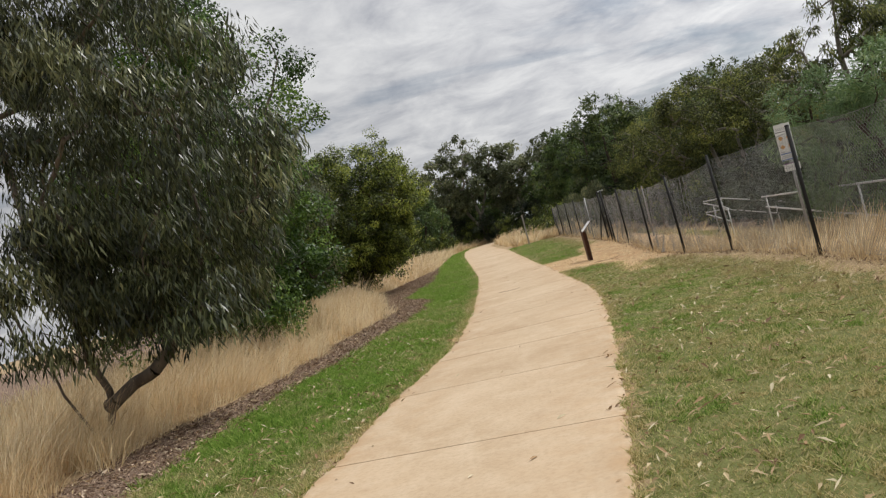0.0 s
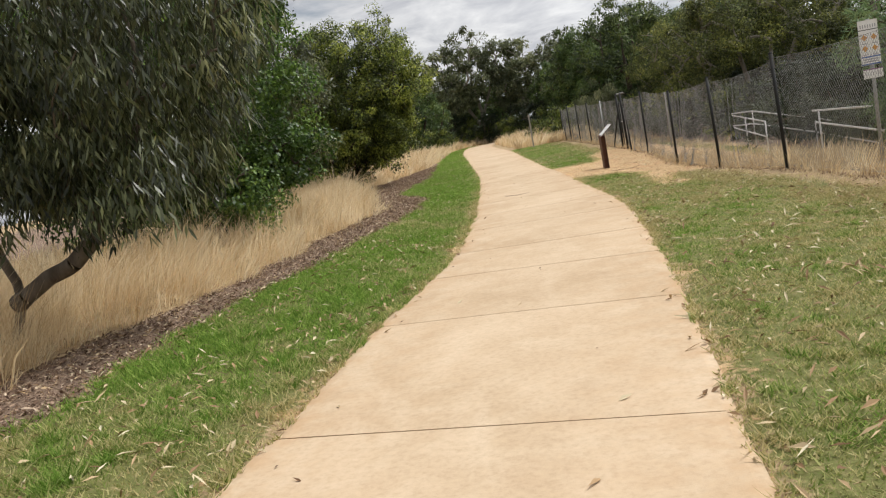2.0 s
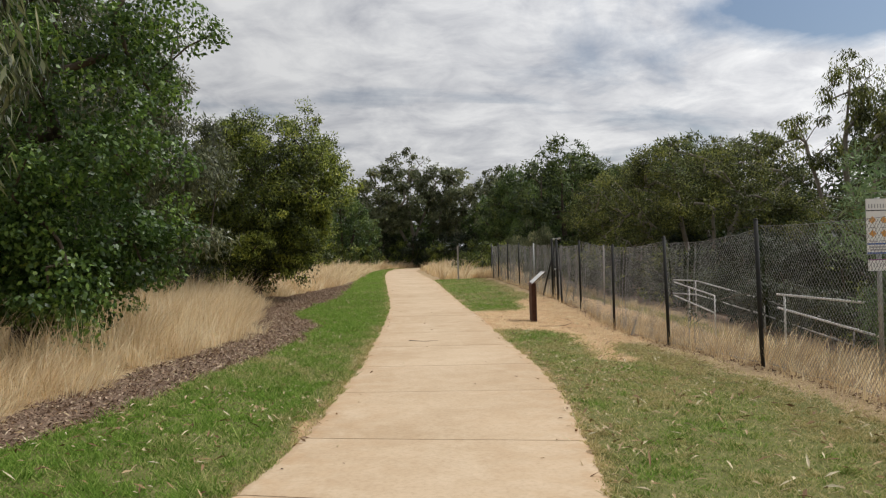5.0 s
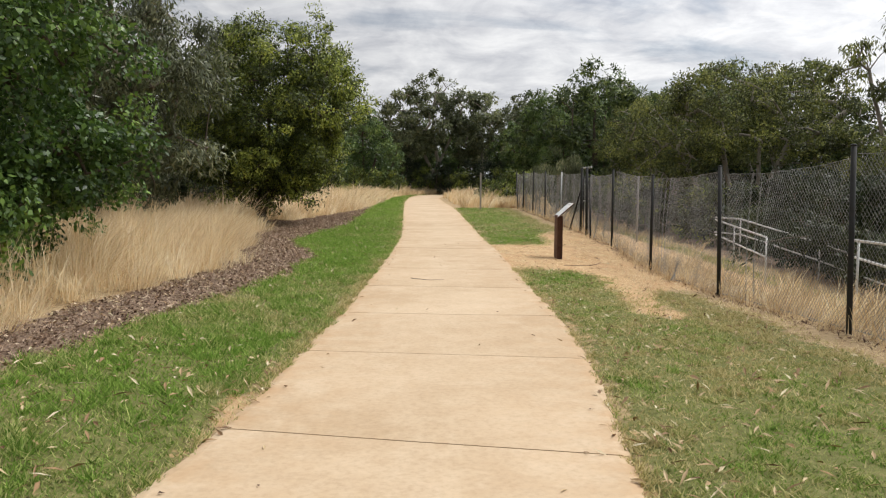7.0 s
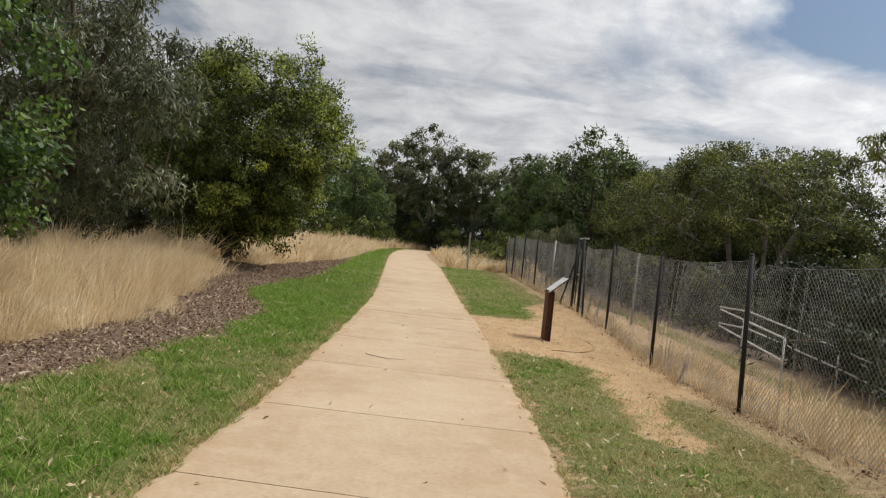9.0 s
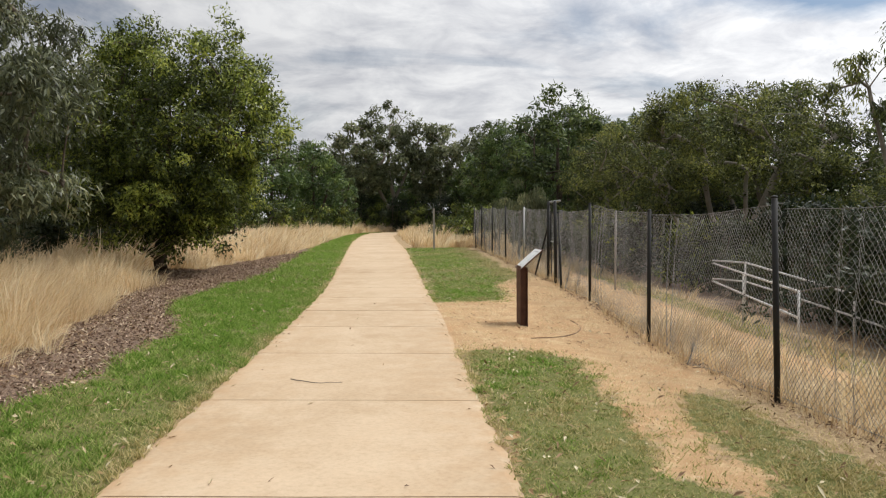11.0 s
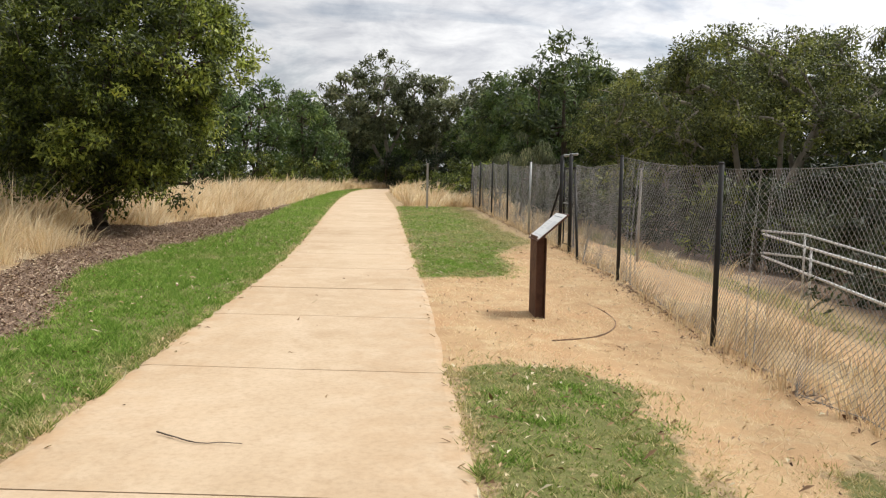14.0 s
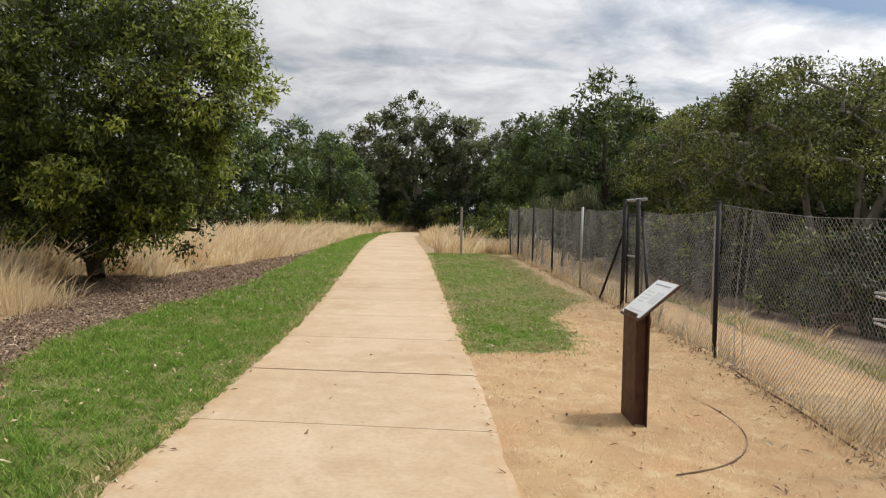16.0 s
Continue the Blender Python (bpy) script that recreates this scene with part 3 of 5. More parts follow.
    v, f = blades(x, y, ground_z(x, y) - 0.01, r.uniform(0.04, 0.13, n), np.full(n, 0.008), r.uniform(0.3, 1.4, n), r, 0)
    me = mesh_from("weeds", v, f, LAWN, {"dry": np.repeat(r.uniform(0.35, 0.9, n), 3)})
    tagged(new("weeds", me), "low yellow-green weeds beside a dirt track", "grass", kind="stuff")


def build_straw():
    def straw(x, y, r, short, high, wide, per_tuft=18, flare=0.16, wind=(0.22, -0.08), scale=1.0, dull=0.0):
        """Fountain-like tufts rooted at x, y."""
        n = len(x)
        size = np.clip(r.normal(1.0, 0.26, n), 0.35, 1.6) * np.clip(0.88 + 0.25 * waves(x * 1.1, y * 0.9, 9.0) + 0.32 * waves(x * 3.1, y * 2.7, 1.0), 0.3, 1.5)
        i = np.repeat(np.arange(n), per_tuft)
        m = len(i)
        a, d = r.uniform(0, 2 * np.pi, m), flare * np.sqrt(r.uniform(0, 1, m))
        bx, by = x[i] + d * np.cos(a), y[i] + d * np.sin(a)
        size = size * scale
        shade = np.clip(r.normal(0.5, 0.24, n) + 0.25 * waves(x * 0.8, y * 0.7, 3.0) - dull, 0, 1)
        h = r.uniform(short, high, m) * size[i]
        out = (0.25 + 0.75 * r.uniform(0, 1, m)) * d / flare * 0.75
        w = wide * r.uniform(0.6, 1.4, m)
        root = np.stack([bx, by, ground_z(bx, by) - 0.02], 1)
        lean_x = wind[0] + 0.22 * waves(x * 0.9, y * 0.8, 2.0) + r.normal(0, 0.16, n)
        lean_y = wind[1] + 0.22 * waves(x * 0.7, y * 1.1, 5.0) + r.normal(0, 0.16, n)
        low = np.where(r.uniform(0, 1, m) < 0.16, 0.45, 1.0)
        tip = np.stack([(np.cos(a) * out / low + lean_x[i] + r.normal(0, 0.15, m)) * h, (np.sin(a) * out / low + lean_y[i] + r.normal(0, 0.15, m)) * h, h * low * (1 - 0.25 * out)], 1)
        t = r.uniform(0, np.pi, m)
        side = np.stack([np.cos(t), np.sin(t), 0 * t], 1) * w[:, None]
        knee = root + tip * np.array([0.38, 0.38, 0.6])
        v = np.stack([root - side, root + side, knee + side * 1.3, knee - side * 1.3, root + tip], 1).reshape(-1, 3)
        k = np.arange(m)[:, None] * 5
        f = np.concatenate([k + [0, 1, 2], k + [0, 2, 3], k + [3, 2, 4]], 1).reshape(-1, 3)
        tagged(new("dry_grass", mesh_from("dry_grass", v, f, STRAW, {"shade": np.repeat(shade[i], 5)})), "tall tufted dry straw-coloured grass", "dry grass", kind="stuff")

    for y0, y1, reach, dens, wide, seed in ((5, 16, 3.4, 18, 0.0026, 21), (16, 31, 3.8, 18, 0.0031, 22), (31, 50, 5.0, 13, 0.008, 23), (50, 99, 6.0, 5, 0.018, 24)):
        x, y, r = scatter(-11, 6, y0, y1, dens, seed)
        d = mulch_left(y) - x + 0.34 * waves(x * 1.7, y * 1.9, 3.0)
        keep = (d > -0.05) & (d < reach) & (np.hypot(x + 4.5, (y - 34.0) * 0.7) > 1.35) & (np.hypot(x + 5.75, y - 18.5) > 1.2)
        # dull on the first stretch: golden-brown straw, plus tree shade put into its colour
        straw(x[keep], y[keep], r, 0.28, 0.92, wide, 36 if y1 < 35 else 20, 0.16, (0.48, -0.22) if y1 < 17 else (0.24, -0.08), dull=0.12 if y1 < 17 else 0.0, scale=0.55 + 0.45 * smooth(d[keep] / 0.7))
    # the thinner field behind the first trees
    x, y, r = scatter(-14, -5, 9, 27, 7, 25)
    keep = (mulch_left(y) - x > 3.3) & (np.hypot(x + 5.75, y - 18.5) > 1.2)
    straw(x[keep], y[keep], r, 0.25, 0.7, 0.005, 18, 0.2)
    # by the fence and beyond it
    for x0, x1, y0, y1, dens, low, high, wide, seed in ((4.5, 7.5, 8, 33, 11, 0.10, 0.46, 0.004, 31), (4.9, 9.0, 33, 52, 5, 0.15, 0.45, 0.008, 32), (6.0, 9.5, 8, 26, 6, 0.2, 0.6, 0.005, 35), (1.9, 7.0, 50.5, 62, 11, 0.4, 0.9, 0.012, 33), (-1.0, 16.0, 62, 94, 3.5, 0.4, 0.85, 0.022, 34)):
        x, y, r = scatter(x0, x1, y0, y1, dens, seed)
        keep = (x > path_right(y) + 0.5) & ~zones(x, y)[2] & (waves(x * 1.7, y * 1.9, 7.0) > r.uniform(-0.9, 0.6, len(x)))
        if y0 < 50:
            keep &= x > FENCE_X(y) - 0.15 + 0.5 * r.uniform(0, 1, len(x)) ** 2
        straw(x[keep], y[keep], r, low, high, wide, 20, dull=0.25 if y0 < 50 else 0.0)
    # brown tufts caught in the foot of the mesh
    r = np.random.default_rng(38)
    y = r.uniform(9, 50, 420)
    x = FENCE_X(y) + r.normal(0.03, 0.10, 420)
    straw(x, y, r, 0.05, 0.34, 0.003, 22, 0.12, dull=0.35)
    # thin dry stubble on the bare dirt and the worn strip by the fence
    x, y, r = scatter(1.9, 5.0, 9, 36, 760, 36)
    keep = (zones(x, y)[2] | (x > FENCE_X(y) - 0.9)) & (waves(x * 3.1, y * 2.7, 5.5) > r.uniform(-0.7, 0.9, len(x))) & (x > path_right(y) + 0.04)
    x, y = x[keep], y[keep]
    v, f = blades(x, y, ground_z(x, y) - 0.008, r.uniform(0.01, 0.045, len(x)), np.full(len(x), 0.0035), r.uniform(0.6, 2.2, len(x)), r, 0)
    tagged(new("dry_grass", mesh_from("dry_grass", v, f, STRAW, {"shade": np.full(len(v), 0.5)})), "thin dry grass stubble on bare dirt", "dry grass", kind="stuff")


def flat_leaves(x, y, z, length, width, tilt, r):
    """Lying leaves: pointed, slightly folded along the middle."""
    n = len(x)
    a = r.uniform(0, 2 * np.pi, n)
    d = np.stack([np.cos(a), np.sin(a), r.normal(0, tilt, n)], 1) * length[:, None] / 2
    s = np.stack([-np.sin(a), np.cos(a), r.normal(0, tilt, n)], 1) * width[:, None] / 2
    c = np.stack([x, y, z], 1)
    up = np.array([0, 0, 1.0]) * width[:, None] * 0.3
    v = np.stack([c - d, c + s * 1.0 - d * 0.2 + up, c + d, c - s - d * 0.2 + up], 1).reshape(-1, 3)
    i = np.arange(n)[:, None] * 4
    return v, np.concatenate([i + [0, 1, 2], i + [0, 2, 3]], 1).reshape(-1, 3)


def build_litter():
    for name, x0, x1, y0, y1, dens, seed in (("fallen_leaves", -5.5, 5.2, 3, 34, 110, 41), ("fallen_leaves", -4.6, 5.2, 34, 50, 25, 42)):
        x, y, r = scatter(x0, x1, y0, y1, dens, seed)
        turf, mulch_, bare = zones(x, y)
        on_path = (x > path_left(y)) & (x < path_right(y))
        d = np.minimum(np.abs(x - path_left(y)), np.abs(x - path_right(y)))
        p = np.where(on_path, 0.006 + 0.8 * np.exp(-d / 0.06), np.where(turf, 0.55 + 0.4 * np.exp(-d / 0.15), np.where(mulch_ & (x > -6) & (x < 6), 0.9, 0.07)))
        p = p * np.where((x < path_left(y)) & turf & (y > 15), 0.4, 1.0) * np.where(np.abs(x - mulch_left(y) - 0.1) < 0.3, 1.6, 1.0) * np.clip(0.7 + 0.7 * waves(x * 2.0, y * 1.7, 4.4), 0.1, 1)
        keep = r.uniform(0, 1, len(x)) < p
        x, y, on_path = x[keep], y[keep], on_path[keep]
        z = np.where(on_path, path_z(y) + 0.006, ground_z(x, y) + np.where(zones(x, y)[0], 0.040, 0.008))
        v, f = flat_leaves(x, y, z, r.uniform(0.05, 0.15, len(x)) * r.uniform(0.6, 1.1, len(x)) * np.where(y > 14, 0.7, 1.0), r.uniform(0.012, 0.028, len(x)), 0.35, r)
        tagged(new(name, mesh_from(name, v, f, LITTER)), "pale dry fallen gum leaves scattered on the grass", "leaf litter", kind="stuff")
    x, y, r = scatter(-6, -1, 4, 46, 620, 43)
    keep = zones(x, y)[1]
    x, y = x[keep], y[keep]
    n = len(x)
    v, f = flat_leaves(x, y, ground_z(x, y) + 0.012, r.uniform(0.015, 0.065, n) * np.where(r.uniform(0, 1, n) < 0.06, 2.4, 1.0), r.uniform(0.006, 0.026, n), 0.45, r)
    tagged(new("bark_mulch", mesh_from("bark_mulch", v, f, CHIPS)), "dark brown bark mulch chips in a strip", "mulch", kind="stuff")
    # clods and pebbles on the bare dirt
    x, y, r = scatter(1.9, 5.2, 16, 34, 18, 45)
    keep = zones(x, y)[2] & (x > path_right(y) + 0.05)
    x, y = x[keep], y[keep]
    n = len(x)
    v, f = flat_leaves(x, y, ground_z(x, y) + 0.004, r.uniform(0.008, 0.03, n), r.uniform(0.006, 0.022, n), 0.5, r)
    tagged(new("dirt_clods", mesh_from("dirt_clods", v, f, CHIPS)), "small brown clods and bark bits on dirt", "debris", kind="stuff")
    # dead leaves and crumbs caught under the mesh
    r = np.random.default_rng(46)
    n = 5200
    y = r.uniform(9, 48, n)
    x = FENCE_X(y) - 0.06 + r.normal(0, 0.11, n) + 0.08 * waves(y * 2.0, y * 0.7, 1.0)
    keep = waves(y * 1.9, y * 1.1, 2.0) > r.uniform(-1.3, 0.5, n)
    x, y = x[keep], y[keep]
    n = len(x)
    v, f = flat_leaves(x, y, ground_z(x, y) + 0.01, r.uniform(0.02, 0.075, n), r.uniform(0.008, 0.024, n), 0.5, r)
    tagged(new("leaf_debris", mesh_from("leaf_debris", v, f, CHIPS)), "brown dead leaves and crumbs along the fence foot", "leaf litter", kind="stuff")
    # twigs and seed pods on the slabs
    x, y, r = scatter(-2, 2.2, 4, 32, 0.4, 44)
    keep = (x > path_left(y) + 0.1) & (x < path_right(y) - 0.1)
    x, y = x[keep], y[keep]
    n = len(x)
    v, f = flat_leaves(x, y, path_z(y) + 0.008, r.uniform(0.015, 0.05, n), r.uniform(0.008, 0.02, n), 0.15, r)
    tagged(new("gum_nuts", mesh_from("gum_nuts", v, f, CHIPS)), "small dark gum nuts and bits on the concrete", "debris", kind="stuff")


def build_stick(x, y, length, turn, label):
    r = np.random.default_rng(int(100 * y))
    s = np.linspace(0, 1, 9)
    px, py = x + np.cos(turn) * length * s, y + np.sin(turn) * length * s + 0.03 * np.sin(s * 7 + y)
    pts = np.stack([px, py, path_z(py) + 0.014 + 0.004 * r.standard_normal(9)], 1)
    v, f, ends = tube_arrays(pts, np.linspace(0.005, 0.002, 9), 6)
    me = mesh_from("twig", v, np.vstack([f[:, [0, 1, 2]], f[:, [0, 2, 3]], ends]), BARK_GREY, smooth=True)
    tagged(new("twig", me), label, "twig")


build_lawn(), build_straw(), build_litter()
build_stick(0.24, 20.36, 0.56, -0.40, "thin dark crooked twig lying on the concrete path")
build_stick(-0.83, 4.72, 0.36, 1.34, "short dark curled bark strip on the concrete path")


# ---- trees ----
def leaf_arrays(tips, out, per, size, width, droop, r, spread):
    """Leaves in rounded sprays about the tips, each leaf four-cornered. droop 1: all hang, 0: all ways."""
    reach = np.repeat(spread * r.uniform(0.65, 1.35, len(tips)), per)[:, None]
    centres, away = np.repeat(tips, per, 0), np.repeat(out, per, 0)
    n = len(centres)
    u = r.normal(0, 1, (n, 3)) + 0.35 * away
    u /= np.linalg.norm(u, axis=1)[:, None]
    c = centres + u * reach * r.uniform(0.25, 1, (n, 1)) ** 0.6 * np.array([1, 1, 0.75])
    d = r.normal(0, 1, (n, 3)) + 0.4 * away
    d /= np.linalg.norm(d, axis=1)[:, None]
    d = d * (1 - droop) + np.array([0, 0, -1.0]) * droop
    d /= np.linalg.norm(d, axis=1)[:, None]
    face = 0.6 * u + 0.6 * away + np.array([0, 0, 0.5]) + r.normal(0, 0.5, (n, 3))
    s = np.cross(d, face)
    s /= np.linalg.norm(s, axis=1)[:, None] + 1e-9
    length = size * r.uniform(0.6, 1.35, n)[:, None]
    wide = width * r.uniform(0.7, 1.3, n)[:, None]
    v = np.stack([c, c + d * length * 0.4 + s * wide / 2, c + d * length, c + d * length * 0.4 - s * wide / 2], 1).reshape(-1, 3)
    return v, np.arange(4 * n).reshape(-1, 4)


def tree(name, at, trunks, lobes, clumps, leaves, leaf, bark, foliage, label, category="tree", spread=0.28, thick=0.12, seed=0, group="", shell=0.45, rz=0.0, limbs=170, sides=6, puff=0.75, heart=0.12):
    """trunks: lists of points from the ground up; lobes: (centre, radii) of the crown; leaf: length, width, droop."""
    r = np.random.default_rng(seed + 100)
    root = thing(name, at, label, category, group, rz=rz)
    nodes, parent_of, depth = [], [], []
    for pts in trunks:
        pts = np.array(pts, float)
        s = np.linspace(0, len(pts) - 1, 4 * (len(pts) - 1) + 1)
        line = np.stack([np.interp(s, np.arange(len(pts)), pts[:, k]) for k in range(3)], 1)
        line[1:-1] += r.normal(0, 0.025, line[1:-1].shape)
        first = len(nodes)
        for k, p in enumerate(line):
            nodes.append(p)
            parent_of.append(first + k - 1 if k else -1)
    # rounded boughs stand out of the lobes' skin, and sprays of leaves cover each bough
    weight = np.array([l[1][0] * l[1][1] * l[1][2] for l in lobes]) ** 0.7
    weight /= weight.sum()
    mids, sizes = np.array([l[0] for l in lobes], float), np.array([l[1] for l in lobes], float)

    def skin(count, low, high):
        pick = r.choice(len(lobes), count, p=weight)
        u = r.normal(0, 1, (count, 3))
        u /= np.linalg.norm(u, axis=1)[:, None]
        return mids[pick] + u * sizes[pick] * r.uniform(low, high, (count, 1)) ** shell, u

    boughs, way = skin(max(24, clumps // 4), 0.4, 1.0)
    deep = np.min(np.linalg.norm((boughs[:, None] - mids[None]) / sizes[None], axis=2), axis=1) < 0.5
    boughs, way = boughs[~deep], way[~deep]
    girth = puff * r.uniform(0.55, 1.3, len(boughs))
    age = r.uniform(0, 1, len(boughs))
    pick = r.integers(0, len(boughs), clumps)
    u = r.normal(0, 1, (clumps, 3)) + 0.6 * way[pick] + np.array([0, 0, 0.25])
    u /= np.linalg.norm(u, axis=1)[:, None]
    tips = boughs[pick] + u * (girth[pick] * r.uniform(0.55, 1.05, clumps))[:, None] * np.array([1, 1, 0.8])
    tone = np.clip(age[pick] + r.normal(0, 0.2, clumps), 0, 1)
    # sprays inside the crown get only dark tones, painting in its inner shade
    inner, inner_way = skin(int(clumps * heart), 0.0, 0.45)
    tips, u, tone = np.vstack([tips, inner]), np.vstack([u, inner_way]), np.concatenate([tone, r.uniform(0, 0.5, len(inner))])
    ok = tips[:, 2] > 0.25
    tips, u, tone = tips[ok], u[ok], tone[ok]
    # limbs reach out to some of the clumps
    reach = tips[r.permutation(len(tips))[:min(limbs, len(tips))]]
    start = np.array(nodes[len(nodes) // 2])
    reach = reach[np.argsort(np.linalg.norm(reach - start, axis=1))]
    for p in reach:
        q = np.array(nodes)
        cost = np.linalg.norm(q - p, axis=1) + 0.5 * np.maximum(q[:, 2] - p[2] + 0.1, 0)
        cost[q[:, 2] < 0.35] += 3
        k = int(np.argmin(cost))
        mid = (nodes[k] + p) / 2 + np.array([0, 0, 0.06]) * np.linalg.norm(p - nodes[k]) + r.normal(0, 0.04, 3)
        nodes.append(mid), parent_of.append(k)
        nodes.append(p), parent_of.append(len(nodes) - 2)
    n = len(nodes)
    load = np.zeros(n)
    for k in range(n - 1, -1, -1):
        load[k] += 1
        if parent_of[k] >= 0:
            load[parent_of[k]] += load[k]
    radius = np.maximum(thick * (load / load.max()) ** 0.5, 0.006)
    vs, fs, count = [], [], 0
    for k in range(n):
        p = parent_of[k]
        if p < 0:
            continue
        a, b = np.array(nodes[p]), np.array(nodes[k])
        first_radius = min(radius[p], radius[k] * 1.5)
        if parent_of[p] < 0:
            first_radius = radius[p] * 1.22
        v, f, _ = tube_arrays([a, b + (b - a) * 0.04], [first_radius, radius[k]], sides if radius[k] < 0.05 else 10, False)
        vs.append(v), fs.append(f + count)
        count += len(v)
    child("trunk", mesh_from("trunk", np.vstack(vs), np.vstack(fs), bark, smooth=True), root)
    per = max(1, leaves // len(tips))
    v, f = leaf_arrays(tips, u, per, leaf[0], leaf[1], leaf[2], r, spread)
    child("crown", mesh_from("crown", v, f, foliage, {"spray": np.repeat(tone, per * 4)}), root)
    return root


def gz(x, y):
    return float(ground_z(x, y))


def build_near_trees():
    # leaning gum with drooping grey-green leaves
    x, y = -5.3, 10.3
    tree("gum_tree", (x, y, gz(x, y)), [[(0, 0, -0.1), (0.15, 0.05, 0.7), (-0.1, 0.1, 2.0), (-0.5, 0.3, 3.6), (-0.7, 0.5, 5.5)], [(0.12, 0.05, 0.5), (0.9, -0.1, 0.85), (1.7, -0.1, 1.5), (1.9, 0.1, 2.6), (1.8, 0.3, 4.2)], [(-0.1, 0.0, 0.1), (-0.5, -0.2, 1.5), (-1.2, -0.2, 3.2), (-1.6, 0, 5.5)]],
         [((1.1, 0.5, 3.8), (1.9, 1.8, 2.1)), ((1.3, 0.3, 2.5), (1.4, 1.3, 1.2)), ((0.7, 0.6, 6.2), (1.9, 1.8, 1.8)), ((0.8, -0.6, 2.1), (1.1, 0.7, 0.8)), ((0.1, -0.5, 2.2), (0.8, 0.5, 0.8)), ((1.7, -0.4, 1.2), (0.5, 0.35, 0.3)), ((1.6, -0.3, 1.75), (0.6, 0.45, 0.5)), ((-0.9, 0.3, 5.9), (0.6, 0.7, 0.7))],
         520, 60000, (0.16, 0.026, 0.62), BARK_GREY, LEAF_GUM, "leaning gum tree with drooping grey-green leaves in dry grass", spread=0.36, thick=0.085, seed=1, puff=0.5, heart=0.22)
    # dense dark-green broad-leaved tree
    x, y = -5.75, 18.5
    tree("broadleaf_tree", (x, y, gz(x, y)), [[(0, 0, -0.1), (0.1, 0, 2.0), (0, 0.2, 4.5), (0.2, 0, 7.5)]],
         [((0.1, 0, 3.4), (2.6, 2.5, 2.6)), ((0.5, -0.2, 5.6), (2.1, 2.2, 2.1)), ((0.2, 0, 7.6), (1.5, 1.5, 1.4)), ((1.0, -0.6, 2.0), (1.7, 1.6, 1.3)), ((-1.5, -1.2, 3.0), (1.6, 1.6, 2.3)), ((0.9, -1.0, 1.35), (1.4, 1.0, 0.7)), ((-1.0, -1.3, 1.4), (1.7, 1.0, 0.8)), ((0.3, -1.3, 1.2), (1.6, 0.8, 0.6)), ((1.4, -0.9, 1.35), (0.7, 0.8, 0.6)), ((0.5, 1.2, 1.2), (1.8, 1.5, 0.8))],
         1000, 96000, (0.085, 0.055, 0.35), BARK_DARK, LEAF_BROAD, "dense dark-green broad-leaved tree leafy to the ground", spread=0.34, thick=0.2, seed=2, puff=0.62, heart=0.3)
    # rounded bright olive wattle
    x, y = -4.97, 34.55
    tree("round_crowned_tree", (x, y, gz(x, y)), [[(0, 0, -0.1), (-0.05, 0, 0.6), (0.15, 0.1, 2.0), (0.3, 0, 4.6)], [(0, 0, 0.35), (-0.7, -0.1, 0.8), (-1.5, 0, 2.0)], [(0, 0, 0.5), (0.6, 0.1, 1.3), (1.3, -0.1, 2.6)]],
         [((0.15, 0, 3.7), (2.75, 2.6, 2.75)), ((0.6, -0.1, 5.15), (1.9, 1.8, 1.45)), ((-1.0, 0.2, 4.5), (1.8, 1.8, 1.8)), ((1.6, -0.4, 3.7), (1.4, 1.5, 1.6)), ((-1.2, 0, 2.1), (1.5, 1.5, 1.2)), ((0.8, 0, 1.95), (1.4, 1.5, 0.85)), ((-0.1, -0.9, 1.75), (1.9, 1.2, 0.9)), ((-1.5, 0.0, 3.3), (1.0, 1.2, 1.2)), ((1.7, -0.2, 4.8), (1.05, 1.1, 1.0)), ((1.8, -0.4, 3.0), (1.0, 1.0, 1.0)), ((0.3, 0.9, 1.4), (2.1, 1.2, 0.9))],
         1000, 106000, (0.12, 0.046, 0.3), BARK_DARK, LEAF_BRIGHT, "round-crowned dark olive-green tree in dry grass beside mulch", spread=0.32, shell=0.3, thick=0.16, seed=3, puff=0.62, heart=0.55)
    # drooping gums behind
    for k, (x, y, s) in enumerate(((-8.4, 29.0, 1.2), (-11.4, 38.0, 1.0), (-9.4, 24.6, 1.2))):
        spot = gz(x, y)
        if k == 0:
            first = tree("weeping_gum_tree", (x, y, spot), [[(0, 0, -0.1), (0.2, 0, 2.0), (0.1, 0.2, 5.0), (0.5, 0.1, 8.0)], [(0.1, 0, 1.2), (1.0, -0.2, 3.2), (1.8, -0.3, 5.5)], [(0.1, 0, 1.0), (-1.0, 0.2, 3.0), (-1.6, 0.1, 6.0)]],
                         [((0.4, 0, 6.4), (2.5, 2.4, 2.2)), ((1.5, -0.3, 4.4), (2.0, 1.9, 2.2)), ((-1.5, 0, 4.8), (2.0, 2.0, 2.4)), ((1.8, -0.4, 2.4), (1.4, 1.4, 1.5)), ((-0.4, -0.4, 2.6), (2.0, 1.6, 1.5))],
                         430, 32000, (0.19, 0.044, 0.5), BARK_GREY, LEAF_WEEP, "grey-green gum tree with weeping foliage behind dry grass", spread=0.42, puff=0.7, heart=0.15, thick=0.17, seed=4, group="gums along the left of the path")
        else:
            copy_thing(first, pose(x, y, spot, 0, 0, 67 * k) @ Matrix.Diagonal((s, s, s, 1)))


